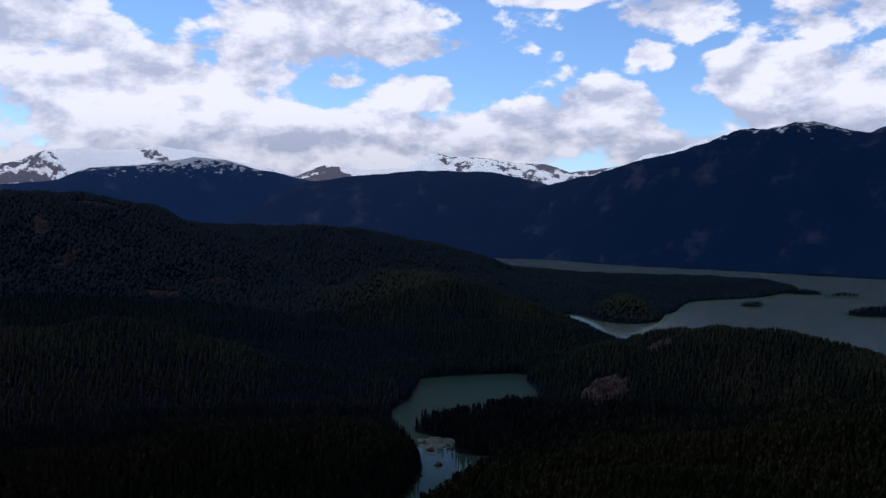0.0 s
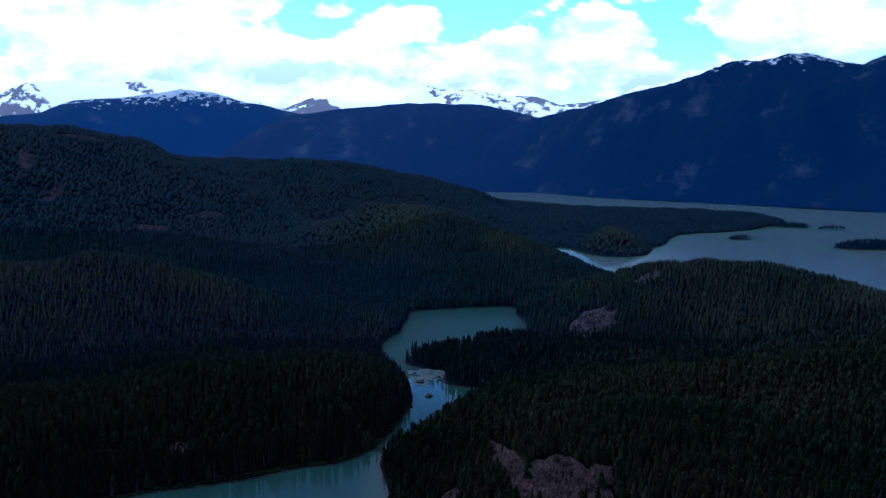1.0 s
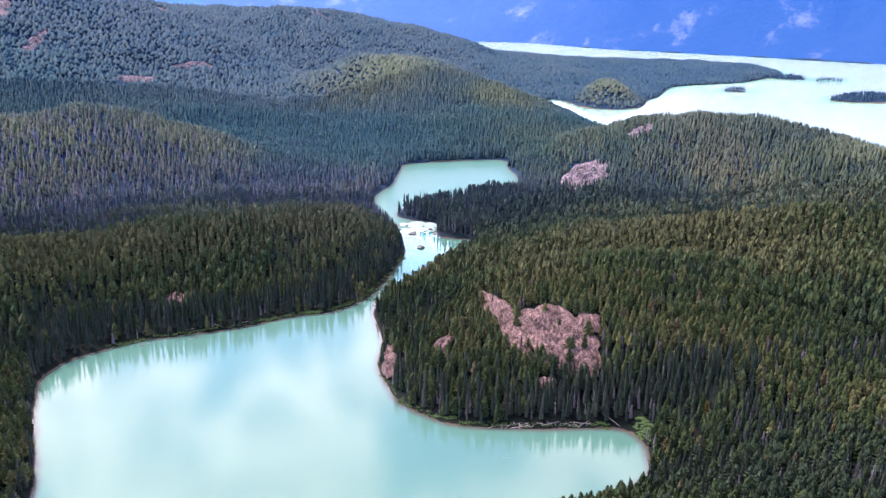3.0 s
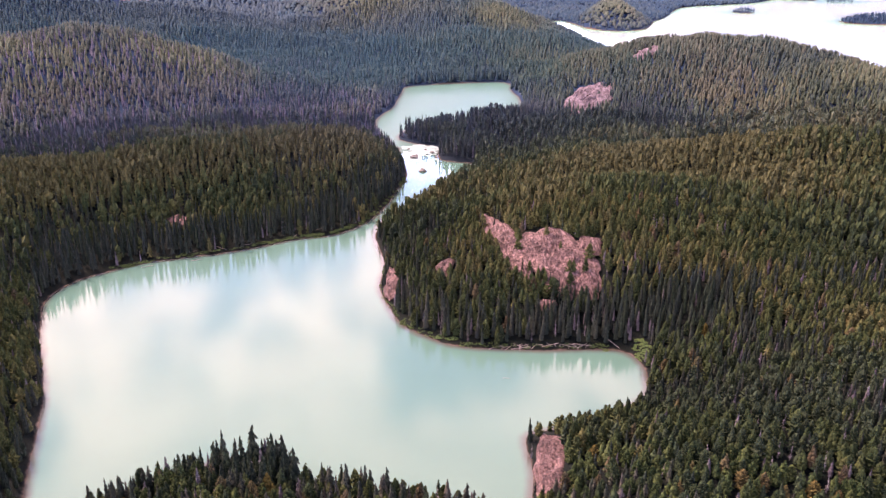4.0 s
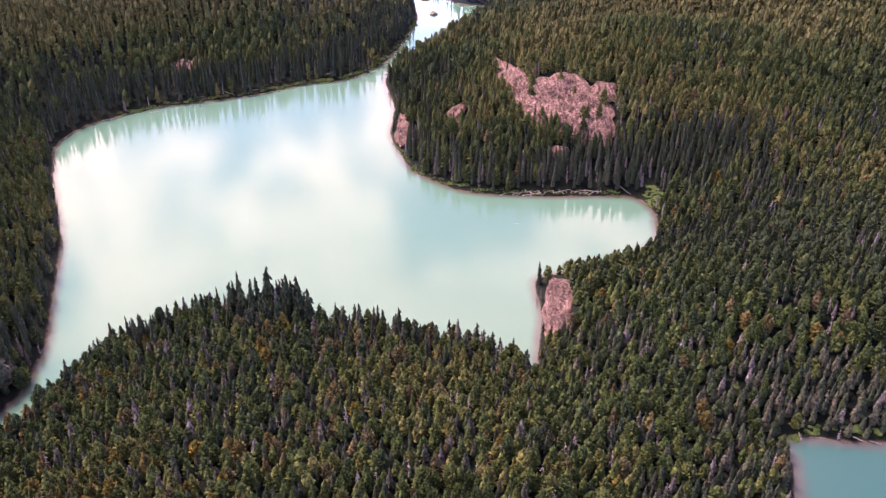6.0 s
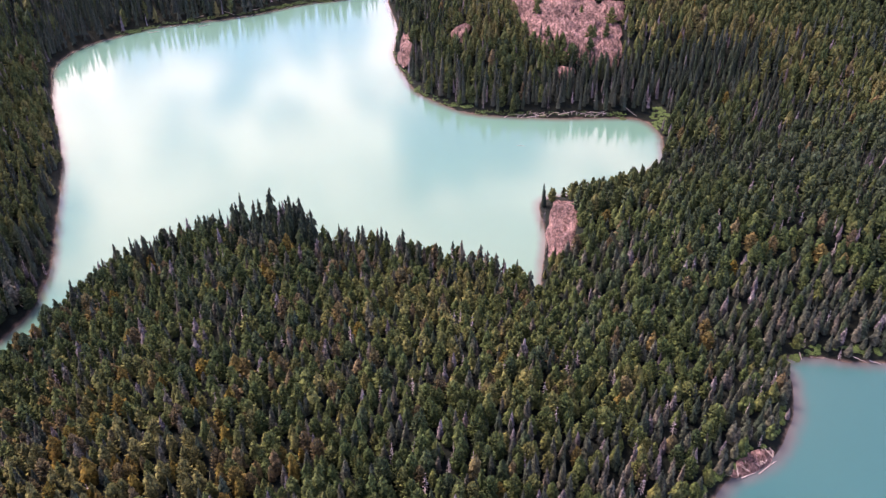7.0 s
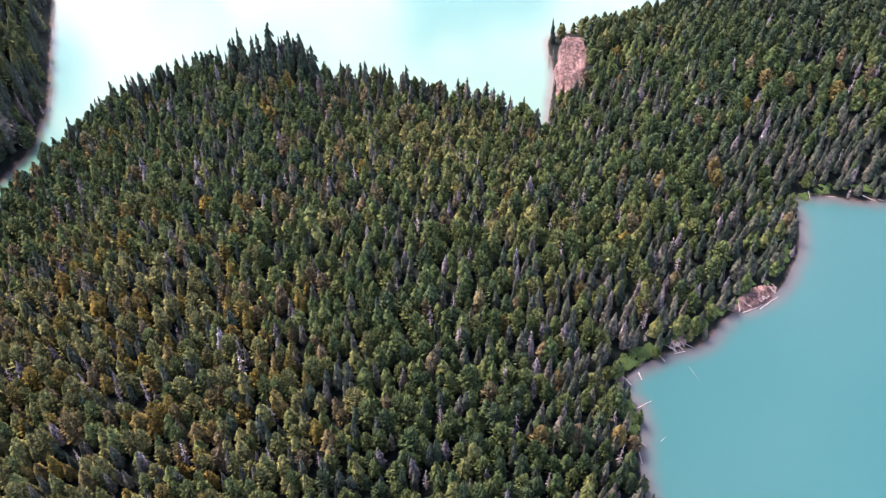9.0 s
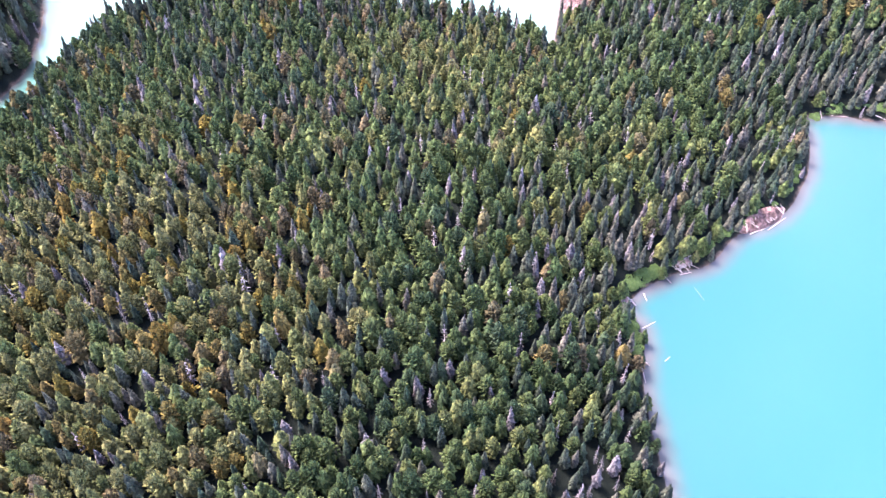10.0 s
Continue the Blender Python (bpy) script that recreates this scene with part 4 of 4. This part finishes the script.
for k, (cx, cy, a, b, _) in enumerate(ISLANDS):
    x, y = spread(cx - a, cx + a, cy - b, cy + b, 4.6, 140 + k)
    d = inland(x, y)
    x, y, d = x[d > 0.5], y[d > 0.5], d[d > 0.5]
    z = height(x, y, d)
    forest("island_trees", "small conifers crowding a low island", x, y, z, kinds(x, y, z, 150 + k), np.random.default_rng(160 + k).uniform(4, 8, x.shape), FAR, MIDDLE_SNAG, 170 + k, far_needles)
x, y, z, d = grove(1400, 2900, 6.2, 31, 131)
m = np.all([np.hypot((x - c[0]) / c[2], (y - c[1]) / c[3]) > 1.15 for c in ISLANDS], axis=0) & ~((np.hypot(x, y) > 2560) & (x > 60))
x, y, z, d = x[m], y[m], z[m], d[m]
tall = np.random.default_rng(133).uniform(5.0, 8.0, x.shape) * np.clip(0.55 + d / 20, 0.6, 1.0)
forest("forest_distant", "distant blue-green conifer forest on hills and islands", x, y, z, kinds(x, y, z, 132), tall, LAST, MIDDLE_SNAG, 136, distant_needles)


# ---- banks: driftwood, bushes, rapids ----
def log_thing(x0, y0, x1, y1, thick, seed, afloat=False, lift=0.0):
    """A bleached fallen trunk with a few broken branch stubs."""
    r = random.Random(seed)
    a, b = Vector((x0, y0, 0)), Vector((x1, y1, 0))
    for p in (a, b):
        ground_z = float(height(np.array([p.x]), np.array([p.y]))[0])
        p.z = max(ground_z, 0) + thick * (0.1 if afloat else 0.6) + lift
    bm = bmesh.new()
    along = (b - a)
    size, turn = along.length, along.to_track_quat("Z", "Y").to_matrix().to_4x4()
    steps = 6
    ringsets = []
    for k in range(steps + 1):
        u = k / steps
        rad = thick * (1 - 0.6 * u) * r.uniform(0.9, 1.1)
        wob = Vector((r.uniform(-1, 1), r.uniform(-1, 1), 0)) * thick * 0.35
        ringsets.append([bm.verts.new(turn @ (Vector((rad * math.cos(q * 1.047), rad * math.sin(q * 1.047), size * u)) + wob) + a) for q in range(6)])
    for lo, hi in zip(ringsets, ringsets[1:]):
        for q in range(6):
            bm.faces.new((lo[q], lo[(q + 1) % 6], hi[(q + 1) % 6], hi[q]))
    bm.faces.new(ringsets[0][::-1])
    bm.faces.new(ringsets[-1])
    for _ in range(4):
        u, q = r.uniform(0.25, 0.9), r.uniform(0, 6.28)
        foot = turn @ Vector((0, 0, size * u)) + a
        tip = foot + (turn.to_3x3() @ Vector((math.cos(q), math.sin(q), 0.6))) * thick * r.uniform(2, 5)
        across = turn.to_3x3() @ Vector((0, 0, thick * 0.25))
        up = turn.to_3x3() @ Vector((-math.sin(q), math.cos(q), 0)) * thick * 0.25
        v = [bm.verts.new(foot + across), bm.verts.new(foot - across + up), bm.verts.new(foot - across - up), bm.verts.new(tip)]
        for f in ((0, 1, 3), (1, 2, 3), (2, 0, 3)):
            bm.faces.new([v[i] for i in f])
    me = bpy.data.meshes.new("log")
    bm.to_mesh(me)
    bm.free()
    me.materials.append(driftwood)
    return tagged(new("log", me), "bleached fallen log floating by the bank" if afloat else "bleached fallen log lying on the shore", "log", "driftwood logs")


LOGS = [
    (46.4, 119.4, 50.2, 121.5), (44.6, 108.2, 45.2, 103.9), (54.2, 136.0, 56.0, 133.6), (58.8, 136.3, 62.0, 137.2), (45.6, 127.0, 43.2, 129.0),
    (45.6, 109.8, 46.8, 108.6), (48.4, 130.2, 48.9, 128.0), (57.7, 137.7, 60.9, 138.8), (59.6, 139.9, 64.1, 138.4), (128.2, 196.5, 132.0, 194.9),
    (115.2, 197.4, 120.3, 196.8), (112.0, 198.7, 112.0, 196.1), (133.1, 195.4, 136.3, 194.1), (85.3, 151.6, 91.3, 156.0)]
SHORE_LOGS = [
    (80.2, 150.2, 84.7, 152.1), (68.0, 360.8, 77.1, 359.6), (84.4, 364.0, 89.6, 357.6), (53.2, 359.2, 61.4, 361.4), (38.5, 358.5, 46.5, 359.2),
    (-143.8, 222.1, -142.0, 221.5), (-144.7, 479.8, -139.3, 482.3), (-128.9, 489.0, -122.0, 485.2), (-85.1, 504.0, -83.2, 509.7), (-72.4, 517.4, -68.1, 520.3),
    (-113.0, 491.6, -108.4, 494.2), (-139.5, 469.6, -133.8, 472.8), (-166.0, 460.4, -159.9, 463.5), (38.0, 662.0, 42.0, 664.0)]
AFLOAT = [(50.7, 109.9, 52.1, 111.2), (61.9, 132.1, 63.7, 127.9), (32.3, 332.4, 35.7, 331.9)]
for k, spot in enumerate(LOGS):
    log_thing(*spot, 0.17, 200 + k)
for k, spot in enumerate(SHORE_LOGS):
    log_thing(*spot, 0.2, 230 + k)
for k, spot in enumerate(AFLOAT):
    adrift = log_thing(*spot, (0.12, 0.06, 0.13)[k], 260 + k, True)
    if k == 1:
        adrift.data.materials[0] = bark
rng = np.random.default_rng(270)
for k in range(34):
    # driftwood heaps on the cove's bank
    cx = rng.choice([30, 36, 42, 50, 60, 68, 74]) + rng.normal(0, 2.5)
    cy, q, half = 359.5 + rng.uniform(-0.6, 1.6), rng.uniform(0, 3.14), rng.uniform(1.2, 3.6)
    log_thing(cx - half * math.cos(q), cy - half * 0.5 * math.sin(q), cx + half * math.cos(q), cy + half * 0.5 * math.sin(q), rng.uniform(0.09, 0.17), 300 + k)


for k in range(54):
    # bleached wood on the bare spots of the side lake's bank
    cx, cy, wide = ((84.5, 154.6, 8), (43.4, 127.2, 1.7), (60.0, 139.2, 2.4))[k % 3]
    u, q, half = rng.uniform(-1, 1), rng.uniform(1.2, 2.9), rng.uniform(0.7, 1.7)
    lx, ly = cx + wide * u * 0.85, cy + wide * u * 0.5 + rng.normal(0, 0.5)
    log_thing(lx - half * math.cos(q), ly - half * math.sin(q), lx + half * math.cos(q), ly + half * math.sin(q), rng.uniform(0.10, 0.18), 340 + k, lift=(0.9, 0.45, 0.45)[k % 3])


def bush_mesh(seed):
    r = np.random.default_rng(seed)
    v, f = [], []
    for k in range(46):
        a, s = 2.39996 * k, (k + 0.5) / 46
        rad = math.sqrt(max(1 - s * s, 0)) * r.uniform(0.75, 1.1)
        at = np.array([rad * math.cos(a), rad * math.sin(a), 0.08 + 0.75 * s])
        g = r.uniform(0.16, 0.28)
        n = len(v)
        for q in ((0, 0, 1), (1, 0, 0), (0, 1, 0), (-1, 0, 0), (0, -1, 0), (0, 0, -1)):
            v.append(at + np.array(q) * g * r.uniform(0.8, 1.25) + r.uniform(-0.04, 0.04, 3))
        f += [(n, n + 1, n + 2), (n, n + 2, n + 3), (n, n + 3, n + 4), (n, n + 4, n + 1), (n + 5, n + 2, n + 1), (n + 5, n + 3, n + 2), (n + 5, n + 4, n + 3), (n + 5, n + 1, n + 4)]
    me = bpy.data.meshes.new("bush")
    me.from_pydata([tuple(p) for p in v], [], f)
    me.materials.append(leaves)
    return me


BUSHES = [bush_mesh(k) for k in (401, 402, 403)]


def bush(x, y, wide, seed, flat=1.0):
    r = random.Random(seed)
    ob = tagged(new("bush", r.choice(BUSHES)), "low bright green bush on the shore", "bush", "shore bushes")
    z = max(float(height(np.array([x]), np.array([y]))[0]), 0.05)
    ob.matrix_basis = pose(x, y, z - 0.1, 0, 0, r.uniform(0, 360)) @ Matrix.Diagonal((wide, wide, wide * flat * r.uniform(0.7, 1.0), 1))


FAR_BANK = [(104, 189), (111, 197), (123, 198), (138, 196)]
SIDE_BANK = [(101, 172), (98, 167.5), (93.5, 160), (76, 149.6), (72.3, 145.4), (68, 140.6), (55, 135.6), (46.5, 130.3), (43.4, 126), (46, 119.8), (46.3, 115)]
rng = np.random.default_rng(410)
for k in range(84):
    cx, cy, a, b, turn = GLADES[k % 3 == 0]
    q, u = rng.uniform(0, 6.283), math.sqrt(rng.uniform(0, 1))
    dx, dy = a * u * math.cos(q), b * u * math.sin(q)
    c, s = math.cos(radians(turn)), math.sin(radians(turn))
    bush(cx + dx * c - dy * s, cy + dx * s + dy * c, rng.uniform(0.6, 1.3), 900 + k)
for k in range(80):
    # along the side lake
    u = rng.uniform(0, 10)
    i = int(u)
    p = np.array(SIDE_BANK[i]) * (1 - u + i) + np.array(SIDE_BANK[i + 1]) * (u - i)
    bush(p[0] - 2.2 + rng.normal(0, 0.8), p[1] + 1.9 + rng.normal(0, 0.8), rng.uniform(0.5, 1.2), 700 + k)
for k in range(46):
    # the far end of the side lake
    u = rng.uniform(0, 3)
    i = int(u)
    p = np.array(FAR_BANK[i]) * (1 - u + i) + np.array(FAR_BANK[i + 1]) * (u - i)
    bush(p[0] + rng.normal(0, 0.8), p[1] + 1.6 + rng.normal(0, 0.7), rng.uniform(0.5, 1.2), 1100 + k, 0.7)
for k in range(88):
    # grassy end of the cove
    q, u = rng.uniform(0, 6.283), math.sqrt(rng.uniform(0, 1))
    bush(99.5 + 4 * u * math.cos(q), 353 + 9 * u * math.sin(q), rng.uniform(0.5, 0.95), 470 + k, 0.6)


def thicket(name, label, shore, first, last, count, dx, dy, wide, flat, seed):
    """A band of low shrubs along a stretch of shore, too many to count."""
    r = np.random.default_rng(seed)
    V, F, base = [], [], 0
    shapes = []
    for me in BUSHES:
        v = np.empty(len(me.vertices) * 3)
        me.vertices.foreach_get("co", v)
        shapes.append((v.reshape(-1, 3)[:144], np.array([tuple(p.vertices) for p in me.polygons])[:192]))
    for k in range(count):
        u = r.uniform(first, last)
        i = int(u)
        p = np.array(shore[i]) * (1 - u + i) + np.array(shore[i + 1]) * (u - i) + np.array([dx, dy]) + r.normal(0, 0.8, 2)
        v, f = shapes[k % 3]
        a, w = r.uniform(0, 6.283), r.uniform(*wide)
        z = max(float(height(p[:1], p[1:])[0]), 0.05)
        V.append(np.stack([(v[:, 0] * math.cos(a) - v[:, 1] * math.sin(a)) * w + p[0], (v[:, 0] * math.sin(a) + v[:, 1] * math.cos(a)) * w + p[1], v[:, 2] * w * flat * r.uniform(0.6, 1.2) + z - 0.1], -1))
        F.append(f + base)
        base += len(v)
    tagged(quad_mesh(name, np.concatenate(V), np.concatenate(F), leaves, False), label, "shrubs", kind="stuff")


thicket("shore_shrubs", "low bright green shrubs lining the western lake shore", WEST_SHORE, 2.0, 9.9, 150, -0.8, 1.6, (0.8, 1.9), 0.9, 500)
thicket("cove_shrubs", "low green shrubs and grass behind the driftwood", EAST_SHORE, 13.2, 20.0, 110, 0.8, 1.7, (0.6, 1.4), 0.7, 501)


def boulder(x, y, wide, seed):
    bm = bmesh.new()
    bmesh.ops.create_icosphere(bm, subdivisions=3, radius=1)
    for v in bm.verts:
        n = noise.fractal(v.co * 1.3 + Vector((seed, 0, 0)), 1.0, 2.0, 4)
        v.co *= 1 + 0.35 * n
        v.co.z *= 0.6
    bmesh.ops.transform(bm, matrix=Matrix.Translation((x, y, 0.3)) @ Matrix.Scale(wide, 4), verts=bm.verts)
    me = bpy.data.meshes.new("boulder")
    bm.to_mesh(me)
    bm.free()
    me.materials.append(boulder_stone)
    return tagged(new("boulder", me), "dark weathered boulder standing in the rapids", "boulder", "river boulders")


for k, (bx, by, wide) in enumerate([(-11, 690, 3.4), (-4, 651, 3.0), (4, 704, 2.0), (7, 690, 1.6), (-16, 716, 1.5), (-2, 714, 1.2)]):
    boulder(bx, by, wide, 610 + k)


def foam_material():
    m, t, p = material("white_water", 0.5, 0.4)
    pos = place_of(t)
    t.links.new(ramp(t, noise_at(t, pos, 0.5, 7, 0.65), [(0.40, (0.030, 0.066, 0.058)), (0.52, (0.09, 0.13, 0.12)), (0.66, (0.34, 0.37, 0.36))]), p.inputs["Base Color"])
    bump(t, p, noise_at(t, pos, 1.5, 5, 0.7), 1.0, 0.3)
    return m


def rapids():
    """White water tumbling between the pool and the lake."""
    u, v = np.meshgrid(np.linspace(0, 1, 40), np.linspace(0, 1, 70), indexing="ij")
    west, east = -25 + 6 * v, 8 - 2 * v + 6 * np.sin(v * 3.14)
    x, y = west + (east - west) * u, 736 - 66 * v
    flow = np.clip(1.25 - v * 1.15, 0, 1) * np.clip(v * 5, 0, 1)
    z = 0.85 * np.sin(u * 3.14) ** 0.5 * flow + 0.55 * rough_field(x, y, 7, 3, 91) - 0.22 - 0.25 * v
    z = np.where((u < 0.03) | (u > 0.97) | (v > 0.97) | (v < 0.03), -0.6, z)
    i, j = np.meshgrid(np.arange(39), np.arange(69), indexing="ij")
    quads = np.stack([i * 70 + j, i * 70 + j + 1, (i + 1) * 70 + j + 1, (i + 1) * 70 + j], -1).reshape(-1, 4)
    ob = quad_mesh("rapids", np.stack([x.ravel(), y.ravel(), z.ravel()], -1), quads, foam_material())
    tagged(ob, "foaming white rapids running into the turquoise lake", "rapids", kind="structure")


rapids()
